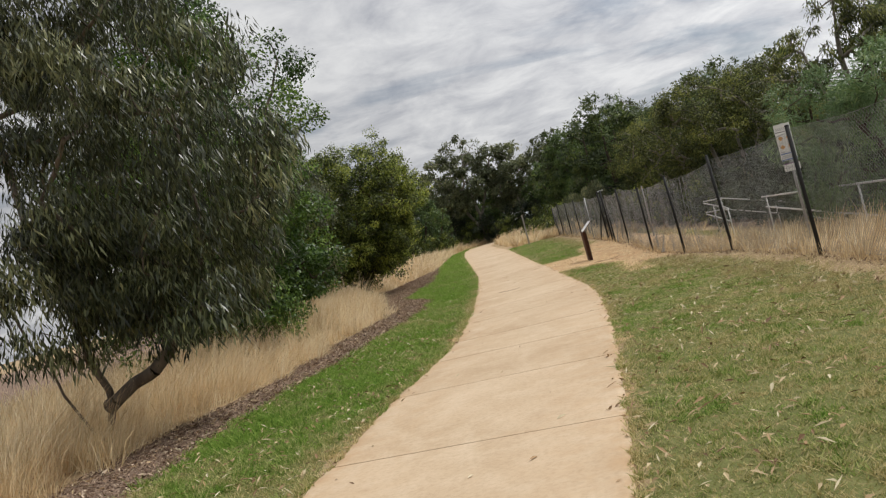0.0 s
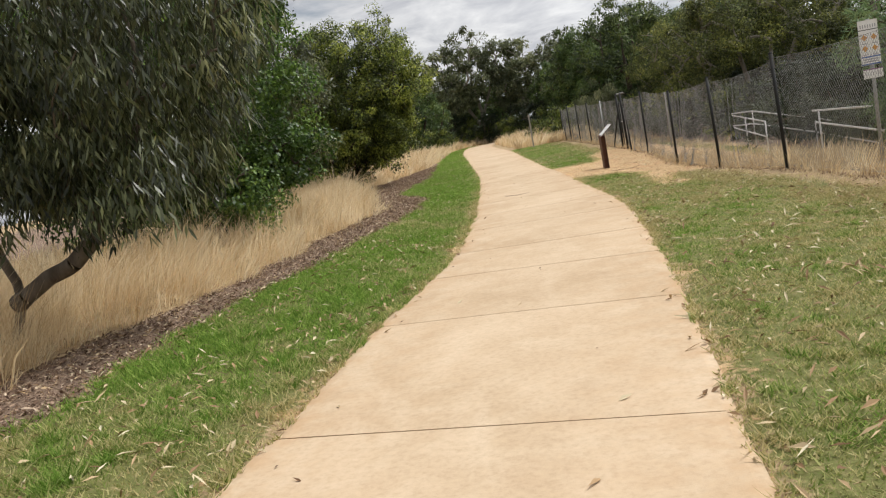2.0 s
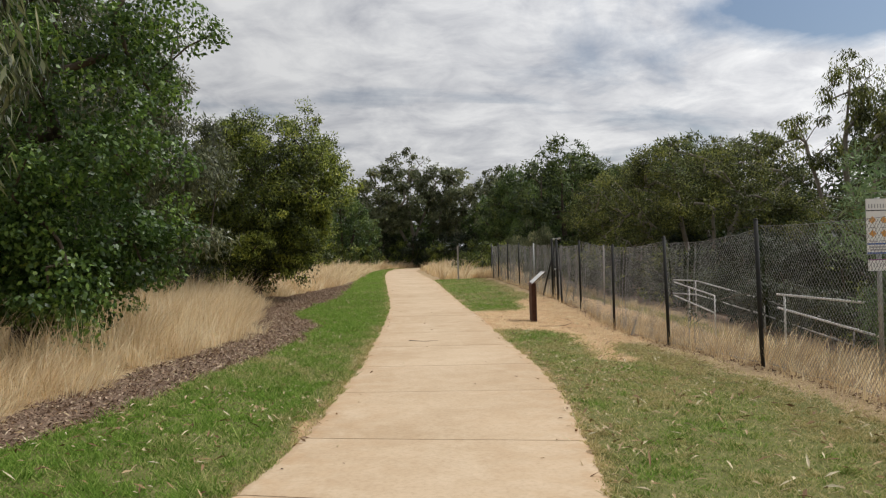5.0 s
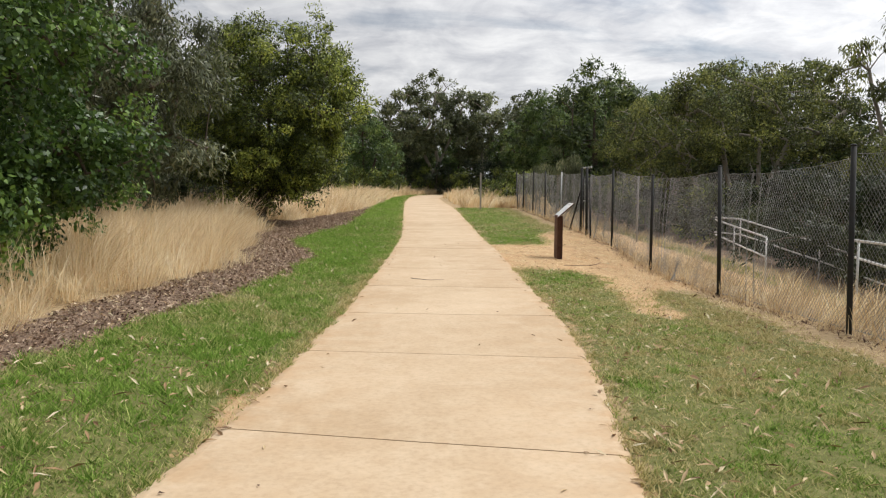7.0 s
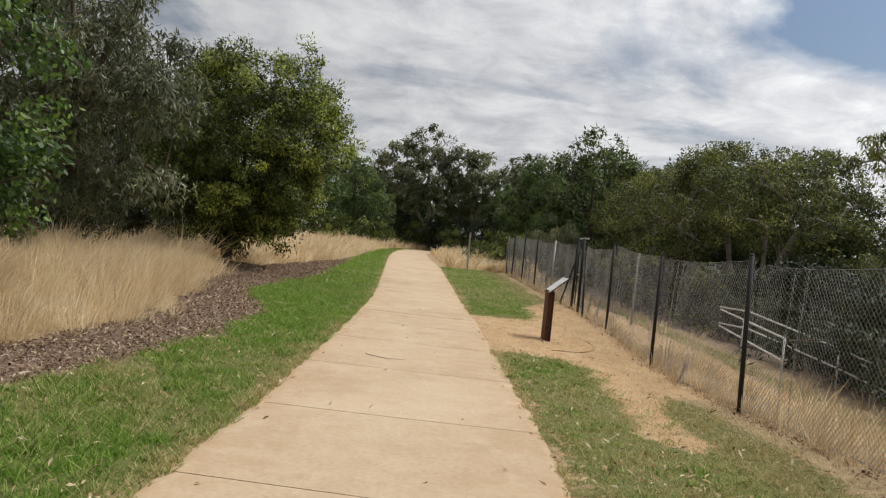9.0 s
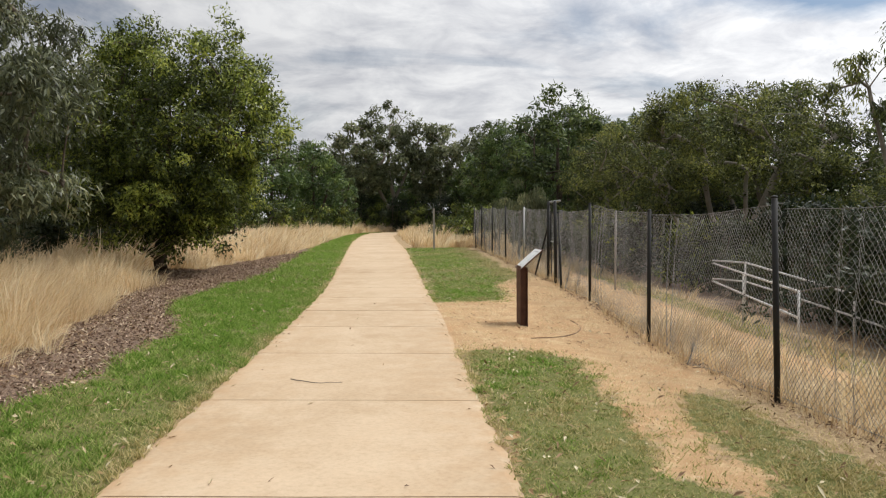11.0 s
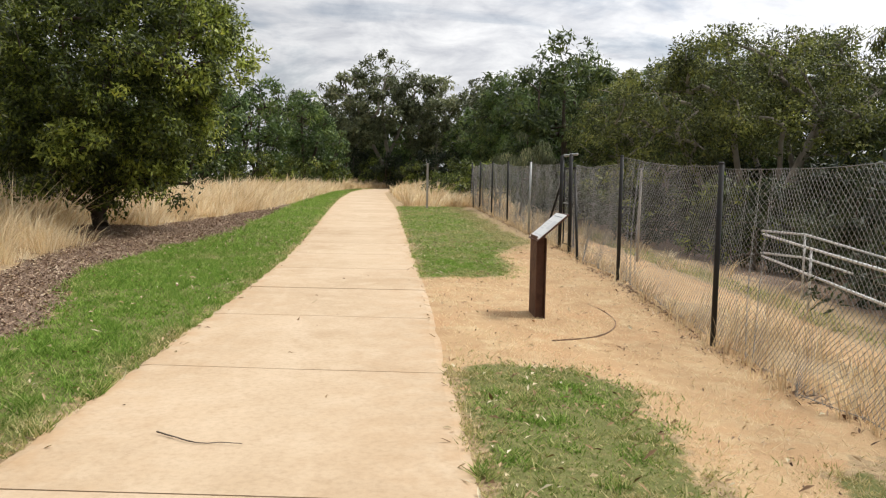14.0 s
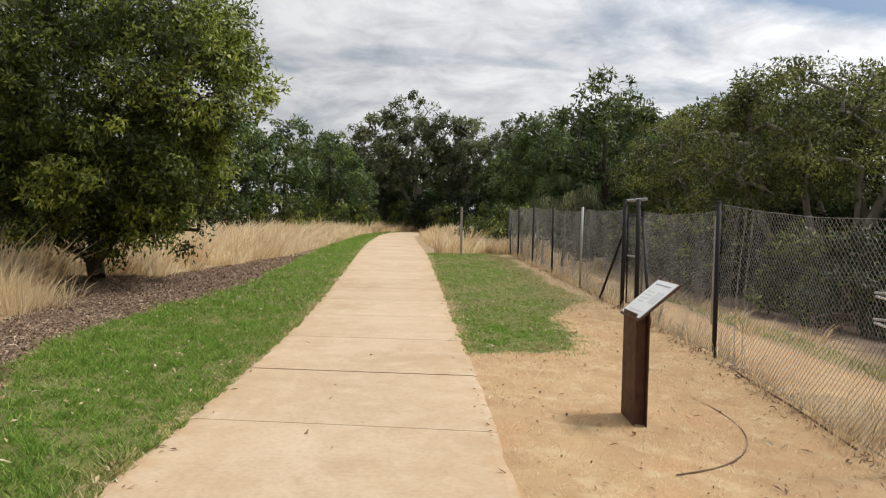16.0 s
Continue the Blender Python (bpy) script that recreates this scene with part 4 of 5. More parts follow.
def build_forest():
    olive = tree("olive_gum_tree", (13.6, 42.0, gz(13.6, 42.0)), [[(0, 0, -0.1), (0.2, 0, 1.2), (-0.5, 0.2, 3.2), (-0.9, 0, 6.0)], [(0.1, 0, 0.5), (1.1, 0.2, 2.2), (2.3, 0, 4.8)], [(0, 0, 0.3), (-1.4, 0, 1.9), (-2.6, 0.2, 4.2)], [(0.1, 0, 0.8), (0.5, -0.6, 2.4), (0.4, -1.2, 4.4)]],
                 [((-0.2, 0, 6.0), (2.7, 2.6, 1.5)), ((2.2, 0, 5.4), (2.0, 2.2, 1.6)), ((-2.5, 0, 5.0), (2.0, 2.2, 1.6)), ((0.2, -1.3, 5.0), (2.2, 1.6, 1.3)), ((-3.3, -0.5, 3.7), (1.2, 1.5, 1.0)), ((3.0, -0.5, 3.9), (1.3, 1.5, 1.0))],
                 470, 28000, (0.145, 0.056, 0.3), BARK_PALE, LEAF_OLIVE, "olive-green gum tree with pale forked trunk behind the fence", spread=0.42, thick=0.16, limbs=110, sides=5, seed=11, group="woodland trees", puff=0.7, heart=0.1)
    tall = tree("tall_gum_tree", (1.0, 96.0, gz(1.0, 96.0)), [[(0, 0, -0.1), (0.3, 0, 3.5), (-0.3, 0.2, 7.0), (0, 0, 11.0)], [(0.1, 0, 2.5), (1.6, 0.2, 6.0), (3.0, 0, 9.5)], [(0, 0, 2.0), (-1.8, 0, 5.5), (-3.2, 0.2, 9.0)]],
                [((0, 0, 11.2), (3.0, 3.0, 2.0)), ((3.0, 0, 9.6), (2.6, 2.6, 2.0)), ((-3.2, 0, 9.2), (2.6, 2.6, 2.0)), ((0.5, -1.0, 7.2), (3.2, 2.4, 1.8)), ((-2.5, -0.6, 5.6), (2.2, 2.2, 1.5)), ((2.9, -0.6, 5.8), (2.2, 2.2, 1.5))],
                330, 13000, (0.42, 0.16, 0.35), BARK_PALE, LEAF_GREY, "tall gum tree with pale limbs at the end of the path", spread=0.55, puff=0.9, thick=0.2, limbs=70, sides=5, seed=12, group="woodland trees")
    dark = tree("dark_green_tree", (11.0, 60.0, gz(11.0, 60.0)), [[(0, 0, -0.1), (0.1, 0, 3.0), (0, 0, 7.0)]],
                [((0, 0, 5.6), (2.6, 2.6, 2.8)), ((0.6, 0, 7.8), (1.6, 1.6, 1.5)), ((-1.2, 0, 3.0), (2.3, 2.3, 2.0)), ((1.3, -0.3, 3.0), (2.2, 2.2, 2.1)), ((0, -0.4, 1.4), (2.6, 2.2, 1.3))],
                260, 8000, (0.36, 0.125, 0.3), BARK_DARK, LEAF_DARK, "dense dark green tree in the woodland edge", spread=0.46, puff=0.9, heart=0.2, thick=0.2, limbs=40, sides=4, seed=13, group="woodland trees")
    mid = tree("green_tree", (-6.0, 86.0, gz(-6.0, 86.0)), [[(0, 0, -0.1), (0.1, 0, 2.5), (0, 0, 6.0)], [(0, 0, 0.8), (0.9, 0, 2.4), (1.4, 0, 4.2)]],
               [((0, 0, 5.2), (2.2, 2.2, 2.3)), ((-0.5, 0, 7.2), (1.4, 1.4, 1.3)), ((1.5, 0, 4.0), (1.8, 1.8, 1.8)), ((-1.6, 0, 3.2), (1.9, 1.9, 1.9)), ((0.3, -0.4, 1.7), (2.6, 2.2, 1.4))],
               260, 8000, (0.36, 0.12, 0.3), BARK_DARK, LEAF_MID, "mid-green leafy tree at the woodland edge", spread=0.42, puff=0.85, heart=0.2, thick=0.18, limbs=40, sides=4, seed=17, group="woodland trees")
    shrub = tree("shrub", (5.6, 54.0, gz(5.6, 54.0)), [[(0, 0, -0.05), (0.1, 0, 0.5), (0, 0.1, 1.2)]],
                 [((0, 0, 1.0), (1.1, 1.1, 0.9)), ((0.6, 0, 0.8), (0.9, 0.9, 0.7)), ((-0.6, 0.1, 0.9), (0.9, 0.9, 0.8))],
                 50, 3300, (0.18, 0.056, 0.2), BARK_DARK, LEAF_BRIGHT, "rounded olive-green shrub among dry grass", "shrub", spread=0.3, puff=0.35, thick=0.05, limbs=20, sides=4, seed=14, group="woodland shrubs")
    acacia = tree("feathery_wattle", (9.2, 16.6, gz(9.2, 16.6)), [[(0, 0, -0.1), (0.1, 0, 1.2), (0, 0.1, 2.6)], [(0, 0, 0.4), (-0.8, -0.1, 1.6), (-1.3, 0, 2.8)]],
                  [((0, 0, 2.4), (1.7, 1.7, 1.3)), ((-1.2, -0.2, 2.4), (1.2, 1.3, 1.2)), ((0.5, 0, 3.3), (1.2, 1.2, 0.9)), ((-0.8, 0, 1.4), (1.3, 1.4, 0.9))],
                  150, 26000, (0.15, 0.026, 0.2), BARK_DARK, LEAF_FEATHER, "pale blue-green feathery wattle behind the chain-link fence", spread=0.4, thick=0.08, seed=15)

    she_oak = tree("she_oak", (13.4, 68.0, gz(13.4, 68.0)), [[(0, 0, -0.1), (0.1, 0, 3.0), (0, 0, 8.0)]],
                   [((0, 0, 5.2), (2.8, 2.6, 2.9)), ((0.4, 0, 7.6), (1.7, 1.7, 1.6)), ((-1.6, 0, 3.4), (2.0, 2.0, 1.9)), ((1.6, -0.2, 3.8), (2.0, 2.0, 2.0)), ((0, -0.5, 1.8), (2.5, 2.0, 1.4))],
                   300, 15000, (0.42, 0.05, 0.45), BARK_DARK, LEAF_MID, "soft feathery mid-green tree in the woodland edge", spread=0.5, puff=0.8, heart=0.2, thick=0.18, limbs=40, sides=4, seed=18, group="woodland trees")
    tree("slender_gum_tree", (18.9, 38.4, gz(18.9, 38.4)), [[(0, 0, -0.1), (0.2, 0, 3.0), (-0.2, 0.1, 6.5), (0.1, 0, 10.2)], [(0.1, 0, 1.5), (0.9, 0, 5.0), (1.5, 0.1, 9.0)], [(0, 0, 1.2), (-1.0, 0, 4.0), (-1.9, 0, 7.2)]],
         [((0.0, 0, 9.6), (1.1, 1.1, 1.1)), ((1.4, 0, 8.4), (1.0, 1.0, 1.3)), ((-1.8, 0, 7.0), (1.4, 1.2, 1.0)), ((0.3, -0.2, 7.2), (1.0, 1.0, 0.9)), ((1.6, 0, 5.6), (1.2, 1.2, 0.9)), ((-1.2, 0, 4.6), (1.5, 1.3, 0.9))],
         170, 7500, (0.24, 0.055, 0.55), BARK_PALE, LEAF_OLIVE, "slender sparse gum tree with pale upright limbs behind the fence", spread=0.4, puff=0.5, heart=0.0, thick=0.13, limbs=70, sides=5, seed=20)
    tree("weeping_shrub", (6.8, 48.0, gz(6.8, 48.0)), [[(0, 0, -0.1), (0.1, 0, 1.2), (0, 0.1, 2.6)]],
         [((0, 0, 2.5), (1.0, 1.0, 0.7)), ((0.5, 0, 1.8), (0.8, 0.9, 0.9)), ((-0.5, 0, 1.7), (0.8, 0.9, 0.9))],
         90, 6000, (0.22, 0.03, 0.75), BARK_GREY, LEAF_WEEP, "pale grey-green weeping shrub behind the fence", "shrub", spread=0.3, puff=0.35, thick=0.05, limbs=30, sides=4, seed=19)

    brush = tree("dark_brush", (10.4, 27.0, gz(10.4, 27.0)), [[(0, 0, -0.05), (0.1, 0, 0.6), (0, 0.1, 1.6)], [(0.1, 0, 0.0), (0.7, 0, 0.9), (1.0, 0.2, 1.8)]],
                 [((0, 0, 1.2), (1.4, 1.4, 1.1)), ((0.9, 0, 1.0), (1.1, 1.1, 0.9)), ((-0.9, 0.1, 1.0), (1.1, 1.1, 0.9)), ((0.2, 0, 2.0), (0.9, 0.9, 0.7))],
                 70, 3700, (0.19, 0.056, 0.3), BARK_GREY, LEAF_BRUSH, "green brush filling the woodland understorey, shade put into its leaf colour", "shrub", spread=0.36, puff=0.4, thick=0.05, limbs=30, sides=4, seed=16, group="woodland shrubs")

    def more(source, x, y, s, turn, stretch=1.0):
        copy_thing(source, pose(x, y, gz(x, y), 0, 0, turn) @ Matrix.Diagonal((s, s, s * stretch, 1)))

    r = np.random.default_rng(5)
    # right-hand woodland behind the fence
    for x, y, s in ((17.0, 45.5, 1.15), (12.2, 49.0, 0.95), (16.0, 34.0, 0.64), (14.5, 26.5, 0.64), (17.5, 20.5, 0.95), (22.0, 29.0, 1.15), (15.5, 13.0, 0.8), (21.0, 12.0, 1.1)):
        more(olive, x, y, s * 0.93, float(r.uniform(0, 360)))
    for x, y, s in ((15.0, 57.0, 0.95), (18.5, 60.0, 1.1), (15.5, 70.0, 1.0), (10.5, 76.0, 1.1), (21.0, 52.0, 1.1), (22.5, 66.0, 1.2), (25.0, 44.0, 1.2), (24.0, 36.0, 1.1),  (20.0, 46.0, 0.8), (31.0, 52.0, 1.2), (35.0, 62.0, 1.3), (31.0, 38.0, 1.1), (29.0, 27.0, 1.1), (28.0, 18.0, 1.1), (18.5, 28.0, 0.6), (20.0, 20.0, 0.75)):
        more(dark, x, y, s * 0.92, float(r.uniform(0, 360)))
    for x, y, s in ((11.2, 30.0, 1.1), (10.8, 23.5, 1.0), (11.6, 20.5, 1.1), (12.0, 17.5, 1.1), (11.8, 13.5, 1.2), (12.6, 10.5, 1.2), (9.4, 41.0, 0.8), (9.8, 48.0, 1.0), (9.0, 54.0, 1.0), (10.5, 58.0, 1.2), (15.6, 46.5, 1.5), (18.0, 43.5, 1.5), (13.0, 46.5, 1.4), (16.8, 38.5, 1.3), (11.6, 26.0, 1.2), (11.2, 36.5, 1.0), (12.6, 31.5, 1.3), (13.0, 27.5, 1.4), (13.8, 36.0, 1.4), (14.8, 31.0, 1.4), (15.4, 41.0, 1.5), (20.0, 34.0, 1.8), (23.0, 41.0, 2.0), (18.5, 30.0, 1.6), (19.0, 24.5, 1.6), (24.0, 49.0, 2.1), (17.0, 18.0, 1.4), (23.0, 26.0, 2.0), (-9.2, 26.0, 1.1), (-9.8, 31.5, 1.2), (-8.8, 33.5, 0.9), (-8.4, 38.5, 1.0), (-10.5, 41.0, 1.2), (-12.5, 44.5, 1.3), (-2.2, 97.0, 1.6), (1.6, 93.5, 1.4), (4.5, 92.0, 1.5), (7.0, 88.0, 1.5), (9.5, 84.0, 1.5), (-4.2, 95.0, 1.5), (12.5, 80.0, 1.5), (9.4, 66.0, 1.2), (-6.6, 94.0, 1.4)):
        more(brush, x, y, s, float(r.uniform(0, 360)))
    for x, y, s, turn in ((10.4, 74.0, 0.9, 120), (16.6, 63.5, 0.85, 60), (18.5, 54.0, 0.9, 200), (9.4, 62.0, 0.55, 30)):
        more(she_oak, x, y, s, turn)
    # the end of the path
    for x, y, s in ((-4.0, 99.0, 0.95), (6.0, 94.0, 0.95), (10.0, 89.0, 0.98), (14.5, 86.0, 1.0), (19.0, 82.0, 1.0), (-9.0, 102.0, 0.95), (24.0, 76.0, 1.0)):
        more(tall, x, y, s * 0.80, float(r.uniform(0, 360)))
    for x, y, s in ((-9.0, 82.0, 1.05), (-4.2, 90.0, 0.7), (-12.0, 76.0, 1.1), (9.0, 80.0, 0.9), (12.0, 72.0, 1.0), (17.0, 51.0, 0.85), (-15.0, 66.0, 1.0), (3.0, 97.0, 0.75), (8.6, 90.5, 0.8)):
        more(mid, x, y, s, float(r.uniform(0, 360)))
    for x, y, s in ( (-13.0, 80.0, 1.1), (-17.0, 74.0, 1.15), (7.5, 98.0, 0.8), (12.5, 92.0, 0.85), (-1.5, 102.0, 0.8), (-14.0, 62.0, 1.0), (-3.0, 106.0, 0.9), (10.5, 103.0, 1.0), (14.0, 98.0, 1.0), (-18.0, 52.0, 1.1), (-22.0, 64.0, 1.2), (17.5, 90.0, 0.9), (5.0, 108.0, 1.0), (-7.0, 108.0, 1.0), (1.2, 103.0, 1.0), (-1.2, 109.0, 1.1)):
        more(dark, x, y, s * 0.92, float(r.uniform(0, 360)))
    for x, y, s in ((4.3, 55.5, 0.75), (6.6, 57.0, 1.1), (8.6, 62.0, 1.2), (10.6, 51.0, 1.3), (10.2, 45.0, 1.2), (7.6, 80.0, 1.3), (3.8, 88.0, 1.2), (-3.6, 86.0, 1.2), (-5.5, 80.0, 1.3), (-8.2, 74.0, 1.4), (11.5, 38.0, 1.2), (0.2, 95.0, 1.5), (-8.5, 40.0, 1.0), (13.0, 31.0, 1.2), (12.0, 24.0, 1.0)):
        more(shrub, x, y, s, float(r.uniform(0, 360)))


# ---- chain-link fence ----
def sway(y, z):
    """How far the mesh leans out of the fence line (towards the path is negative)."""
    bulge = 0.035 * math.sin(y * 1.3) * math.sin(z * 2.2) + 0.015 * math.sin(y * 4.1 + z)
    torn = math.exp(-((y - 21.6) / 1.1) ** 2) + 0.5 * math.exp(-((y - 30.0) / 1.5) ** 2)
    curl = -0.34 * torn * max(0.0, 0.75 - z) ** 1.5 * (0.7 + 0.5 * math.sin(y * 5.0))
    folds = sum(math.exp(-((y - at) / 0.28) ** 2) for at in (18.7, 23.2, 27.4))
    return bulge + curl + 0.03 * folds * math.sin(y * 24 + z)


def wire_panel(y0, y1, height, fence):
    """Two families of slanting wires, bent to follow the loose mesh."""
    step, slope = 0.066, 0.92
    vs, fs, count = [], [], 0
    length = y1 - y0
    bend = np.vectorize(sway)
    for way in (1, -1):
        start = np.arange(-height * slope, length + height * slope, step)
        for s in start:
            z = np.linspace(0.0, height, 22)
            y = y0 + s + (z * slope if way > 0 else (height - z) * slope)
            ok = (y >= y0) & (y <= y1)
            if ok.sum() < 2:
                continue
            y, z = y[ok], z[ok]
            sag = 0.05 * np.sin(np.pi * (y - y0) / length) * (z / height) + 0.012 * np.sin(y * 9)
            x = FENCE_X(y) + bend(y, z) + 0.003 * way
            pts = np.stack([x, y, ground_z(x, y) + 0.03 + z - sag], 1)
            v, f, _ = tube_arrays(pts, 0.0022, 3, False)
            vs.append(v), fs.append(f + count)
            count += len(v)
    tagged(child("wire_panel", mesh_from("wire_panel", np.vstack(vs), np.vstack(fs), WIRE, smooth=True), fence), kind="stuff")
    for name, z in (("top_wire", height), ("bottom_wire", 0.02)):
        y = np.linspace(y0, y1, 14)
        x = FENCE_X(y) + bend(y, np.full(14, z))
        sag = 0.05 * np.sin(np.pi * (y - y0) / length) * (z / height)
        pipe(name, np.stack([x, y, ground_z(x, y) + 0.03 + z - sag], 1), 0.0035, WIRE, fence, 6)


def build_fence():
    fence = thing("chain_link_fence", (0, 0, 0), "old sagging chain-link fence with black steel posts", "fence")
    posts = [4.0, 7.9, 11.85, 16.0, 19.75, 24.05, 28.1, 32.25, 33.35, 37.2, 41.0, 44.7, 48.2, 51.6]
    height = 1.82
    r = np.random.default_rng(3)
    for k, y in enumerate(posts):
        x = float(FENCE_X(y)) - 0.045
        g = gz(x, y)
        tall = 1.92 if not 32 < y < 34 else 2.02
        lean = r.normal(0, 0.02, 2)
        pale = y == 37.2
        post = pipe("post", [(x, y, g - 0.1), (x + lean[0], y + lean[1], g + tall)], 0.029 if not 32 < y < 34 else 0.040, GALVANISED if pale else BLACK_POST, fence, 10, "grey galvanised post" if pale else "black steel post")
        bm = bmesh.new()
        bmesh.ops.create_uvsphere(bm, u_segments=10, v_segments=6, radius=0.034, matrix=Matrix.Translation((x + lean[0], y + lean[1], g + tall)) @ Matrix.Diagonal((1, 1, 0.5, 1)))
        part("post_cap", bm, BLACK_POST, post, smooth=True)
    for a, b in zip(posts, posts[1:]):
        if not 32 < a < 33:
            wire_panel(a, b, height + float(r.uniform(-0.05, 0.05)), fence)
    for y, foot in ((32.25, 31.0), (33.35, 34.9), (51.6, 49.9)):
        x0, x1 = float(FENCE_X(y)) + 0.03, float(FENCE_X(foot)) - 0.12
        pipe("brace", [(x0, y, gz(x0, y) + 1.65), (x1, foot, gz(x1, foot) - 0.05)], 0.026, BLACK_POST, fence, 8)
    # the loose pipe that lies along the foot of the mesh
    y = np.linspace(24.6, 27.6, 8)
    x = FENCE_X(y) - 0.04 + 0.02 * np.sin(y * 3)
    pipe("bottom_rail", np.stack([x, y, ground_z(x, y) + 0.002], 1), 0.008, EDGING, fence, 8)
    # gate between the two taller posts
    gate = thing("wire_gate", (float(FENCE_X(32.8)) + 0.03, 32.8, gz(5.35, 32.8)), "narrow shut chain-link gate between tall posts", "gate")
    pipe("header", [(0, -0.62, 2.03), (0, 0.62, 2.03)], 0.028, GALVANISED, gate, 8, "pale galvanised header bar")
    for z in (0.12, 1.0, 1.75):
        pipe("rail", [(0, -0.5, z), (0, 0.5, z)], 0.018, BLACK_POST if z != 1.0 else GALVANISED, gate, 8)
    for y in (-0.5, 0.5):
        pipe("stile", [(0, y, 0.1), (0, y, 1.77)], 0.018, BLACK_POST, gate, 8)
    vs, fs, count = [], [], 0
    for way in (1, -1):
        for s in np.arange(-1.6, 2.2, 0.066):
            z = np.linspace(0.12, 1.75, 12)
            y = -0.5 + s + way * (z - 0.9) * 0.92
            ok = np.abs(y) <= 0.5
            if ok.sum() > 1:
                v, f, _ = tube_arrays(np.stack([0 * z[ok] + 0.003 * way, y[ok], z[ok]], 1), 0.0019, 3, False)
                vs.append(v), fs.append(f + count)
                count += len(v)
    tagged(child("wire_panel", mesh_from("wire_panel", np.vstack(vs), np.vstack(fs), WIRE, smooth=True), gate), kind="stuff")
    part("latch", box((0.05, 0.12, 0.07), (-0.03, -0.42, 1.0)), BLACK_POST, gate)


# ---- handrails beyond the fence ----
def build_rails():
    def rail(label, pts, low, posts, radius=0.021, lower=True):
        base = thing("handrail", (pts[0][0], pts[0][1], gz(pts[0][0], pts[0][1])), label, "handrail", "ramp handrails")
        o = np.array([pts[0][0], pts[0][1], gz(pts[0][0], pts[0][1])])
        p = np.array(pts, float)
        pipe("top_rail", p - o, radius, RAIL, base, 10)
        if lower:
            pipe("lower_rail", p - o - np.array(low), radius, RAIL, base, 10)
        for s in posts:
            q = np.array([np.interp(s, np.linspace(0, 1, len(p)), p[:, k]) for k in range(3)])
            g = gz(q[0], q[1])
            pipe("post", [(q[0] - o[0], q[1] - o[1], g - 0.1 - o[2]), tuple(q - o)], radius, RAIL, base, 8)

    rail("pale galvanised pipe handrail on a ramp behind the fence", [(8.65, 30.7, 0.46), (8.15, 27.8, 0.40), (7.64, 24.8, 0.34)], (0, 0, 0.42), (0.45, 1.0))
    rail("pale galvanised pipe handrail sloping down beyond the fence", [(8.65, 30.75, 0.52), (9.06, 29.9, 0.51), (9.9, 27.0, 0.05), (10.6, 24.0, -0.45)], (0, 0, 0.42), (0.33, 0.66, 1.0))
    rail("long level pale pipe handrail behind the fence", [(7.3, 20.8, 0.57), (7.35, 16.0, 0.57), (7.3, 11.0, 0.57), (7.0, 6.0, 0.57)], (0, 0, 0.3), (0.02, 0.35, 0.66, 1.0), lower=False)
    rail("sloping pale pipe handrail behind the fence", [(7.45, 21.1, 0.29), (7.4, 17.0, 0.02), (7.35, 13.0, -0.22)], (0, 0, 0.3), (0.5,), lower=False)


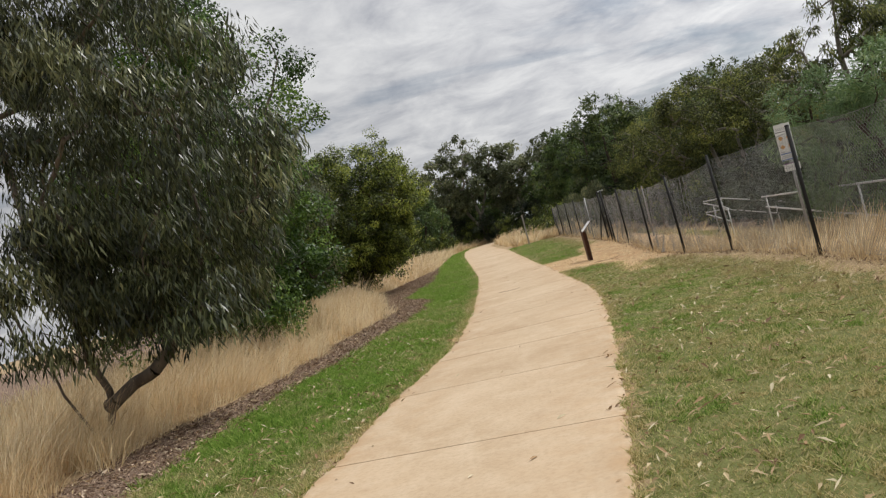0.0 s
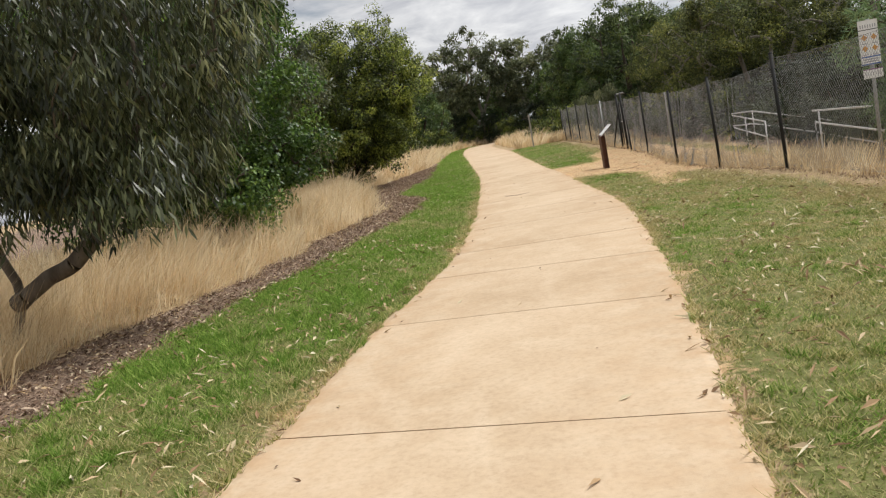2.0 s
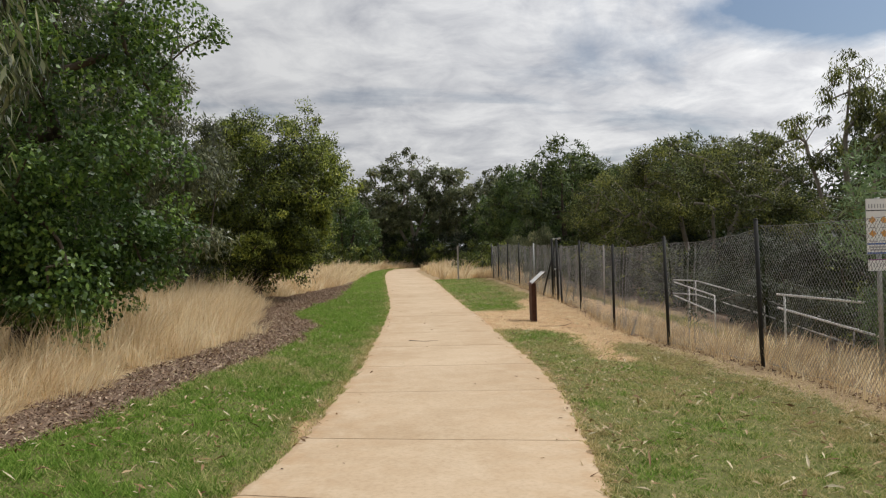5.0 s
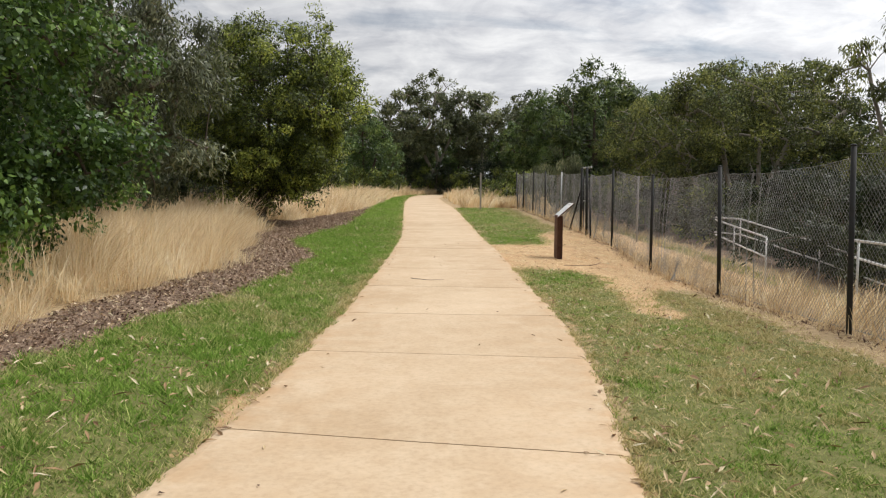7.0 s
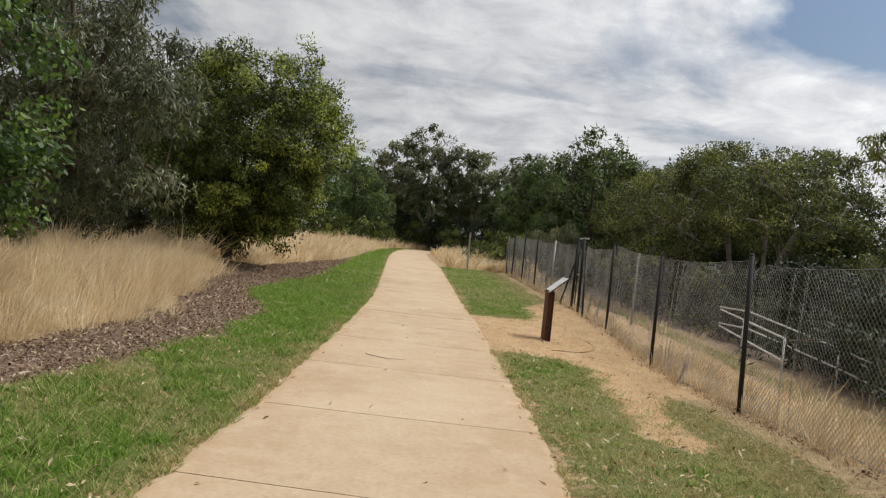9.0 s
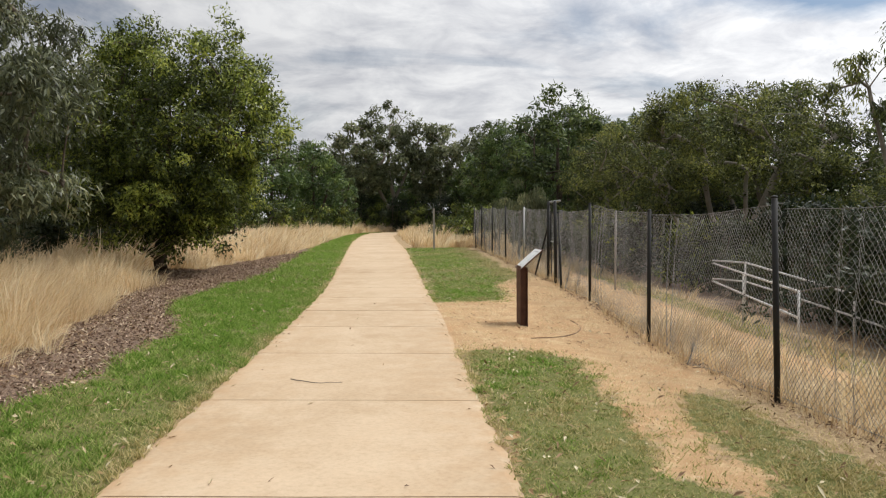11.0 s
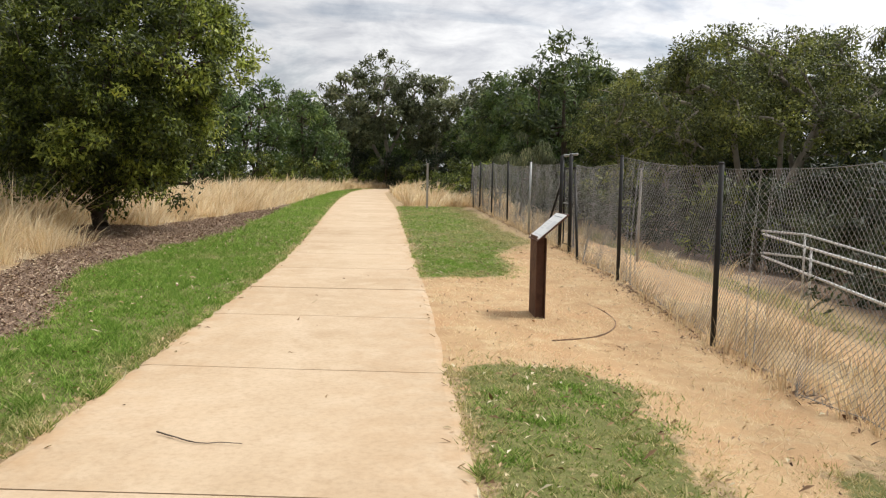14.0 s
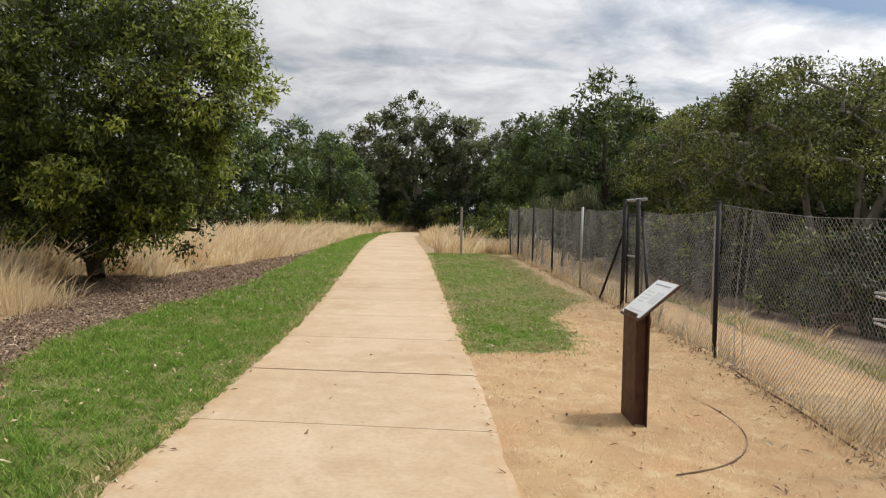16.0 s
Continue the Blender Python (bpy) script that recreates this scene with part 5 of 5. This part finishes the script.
# ---- signs ----
def build_signs():
    # interpretive lectern of rusty steel
    g = gz(3.27, 25.0)
    s = thing("interpretive_sign", (3.27, 24.98, g), "rusty steel lectern sign with pale sloping panel on dirt", "sign")
    part("post", box((0.012, 0.40, 1.0), (-0.06, 0, 0.42), bevel=0.003), CORTEN, s, "rusty brown steel face plate")
    part("back_plate", box((0.012, 0.40, 0.98), (0.045, 0, 0.41), bevel=0.003), CORTEN, s)
    for y in (-0.13, 0.19):
        part("side_plate", box((0.09, 0.012, 0.98), (-0.008, y, 0.41), bevel=0.003), CORTEN, s)
    tilt = Matrix.Rotation(radians(-41), 4, "Y")
    part("tray", box((0.46, 0.60, 0.014), (0.10, 0, 1.02), tilt, 0.003), CORTEN, s)
    panel = part("panel", box((0.42, 0.56, 0.006), (0.093, 0, 1.030), tilt, 0.002), WHITE_PANEL, s, "white printed panel")
    for k, (u, w, a, b, ink) in enumerate(((0.16, 0.0, 0.012, 0.40, INK_GREY), (0.02, -0.14, 0.13, 0.16, INK_PALE), (0.07, 0.13, 0.01, 0.2, INK_PALE), (0.03, 0.13, 0.01, 0.2, INK_PALE), (-0.01, 0.13, 0.01, 0.2, INK_PALE), (-0.05, 0.13, 0.01, 0.16, INK_PALE), (-0.15, 0.0, 0.012, 0.4, INK_PALE))):
        m = Matrix.Translation((0.093, 0, 1.030)) @ tilt @ Matrix.Translation((u, w, 0.004))
        part("print_bar", box((a, b, 0.002), (0, 0, 0), m, 0), ink, panel)
    # half-round edging of the pad
    a = np.linspace(radians(-60), radians(82), 28)
    x, y = 2.08 + 2.14 * np.cos(a), 25.35 + 2.14 * np.sin(a)
    zz = ground_z(x, y)
    bm = bmesh.new()
    ring = []
    for px, py, pz, t in zip(x, y, zz, a):
        n = Vector((math.cos(t), math.sin(t), 0)) * 0.004
        p = Vector((px, py, pz - 0.004 + 0.014 * math.cos((t + 0.75) * 1.6) + 0.003 * math.sin(t * 17)))
        ring.append([bm.verts.new(p - n), bm.verts.new(p + n), bm.verts.new(p + n - Vector((0, 0, 0.1))), bm.verts.new(p - n - Vector((0, 0, 0.1)))])
    for q, w in zip(ring, ring[1:]):
        for k in range(4):
            bm.faces.new((q[k], w[k], w[(k + 1) % 4], q[(k + 1) % 4]))
    bm.faces.new(ring[0]), bm.faces.new(ring[-1][::-1])
    edging = thing("edging", (0, 0, 0), "thin rusty edging curved round the sandy sign pad", "edging")
    part("edging_strip", bm, EDGING, edging)
    # warning board on its own post behind the mesh
    g = gz(6.15, 15.5)
    w = thing("warning_sign", (6.15, 15.55, g), "white warning board with orange symbols on a post behind fence", "sign")
    pipe("post", [(0.03, 0.05, -0.1), (0.03, 0.05, 2.25)], 0.03, GALVANISED, w, 8)
    zb = 1.14 - g
    board = part("board", box((0.31, 0.008, 0.70), (0, 0, zb + 0.56)), WHITE_PANEL, w, "white board")
    lower = part("lower_board", box((0.31, 0.008, 0.15), (0.01, 0, zb + 0.075)), WHITE_PANEL, w, "small white board")
    part("heading_band", box((0.30, 0.003, 0.012), (0, -0.006, zb + 0.76), bevel=0), INK_DARK, board)
    part("blue_band", box((0.30, 0.003, 0.02), (0, -0.006, zb + 0.34), bevel=0), INK_BLUE, board)
    part("blue_band", box((0.30, 0.003, 0.02), (0, -0.006, zb + 0.225), bevel=0), INK_BLUE, board)
    part("purple_band", box((0.30, 0.003, 0.014), (0.01, -0.006, zb + 0.142), bevel=0), INK_PURPLE, lower)
    for k in range(7):
        part("heading_letter", box((0.014, 0.003, 0.05), (-0.115 + 0.038 * k, -0.006, zb + 0.815), bevel=0), INK_GREY, board)
        part("small_letter", box((0.010, 0.003, 0.045), (-0.105 + 0.038 * k, -0.006, zb + 0.07), bevel=0), INK_GREY, lower)
    for k, (dx, dz) in enumerate(((-0.075, 0.64), (0.075, 0.64), (-0.075, 0.47), (0.075, 0.47))):
        bm = bmesh.new()
        bmesh.ops.create_cone(bm, cap_ends=True, segments=4, radius1=0.048, radius2=0.048, depth=0.003, matrix=Matrix.Translation((dx, -0.007, zb + dz)) @ Matrix.Rotation(radians(90), 4, "X"))
        part("symbol", bm, INK_ORANGE, board)
        part("symbol_line", box((0.08, 0.003, 0.012), (dx, -0.007, zb + dz - 0.095), bevel=0), INK_GREY, board)
    for dz in (0.30, 0.265):
        part("text_bar", box((0.23, 0.003, 0.018), (0, -0.006, zb + dz), bevel=0), INK_GREY, board)
    # old post inside the fence
    o = thing("old_post", (7.2, 33.8, gz(7.2, 33.8)), "pale grey disused steel post behind the fence", "post")
    pipe("shaft", [(0, 0, -0.1), (0.02, 0, 2.1)], 0.03, POST_GREY, o, 10)
    pipe("cap", [(0.02, 0, 2.08), (0.02, 0, 2.12)], 0.035, GALVANISED, o, 10)
    # bare grey marker post in the far straw
    g = gz(3.1, 49.0)
    m = thing("marker_post", (3.1, 49.2, g), "bare weathered grey marker post in dry grass", "post")
    part("shaft", box((0.085, 0.085, 1.95), (0, 0, 0.87), bevel=0.008), POST_GREY, m)
    part("cap", box((0.092, 0.092, 0.02), (0, 0, 1.85), bevel=0.005), POST_GREY, m)


build_signs(), build_rails(), build_near_trees(), build_forest(), build_fence()
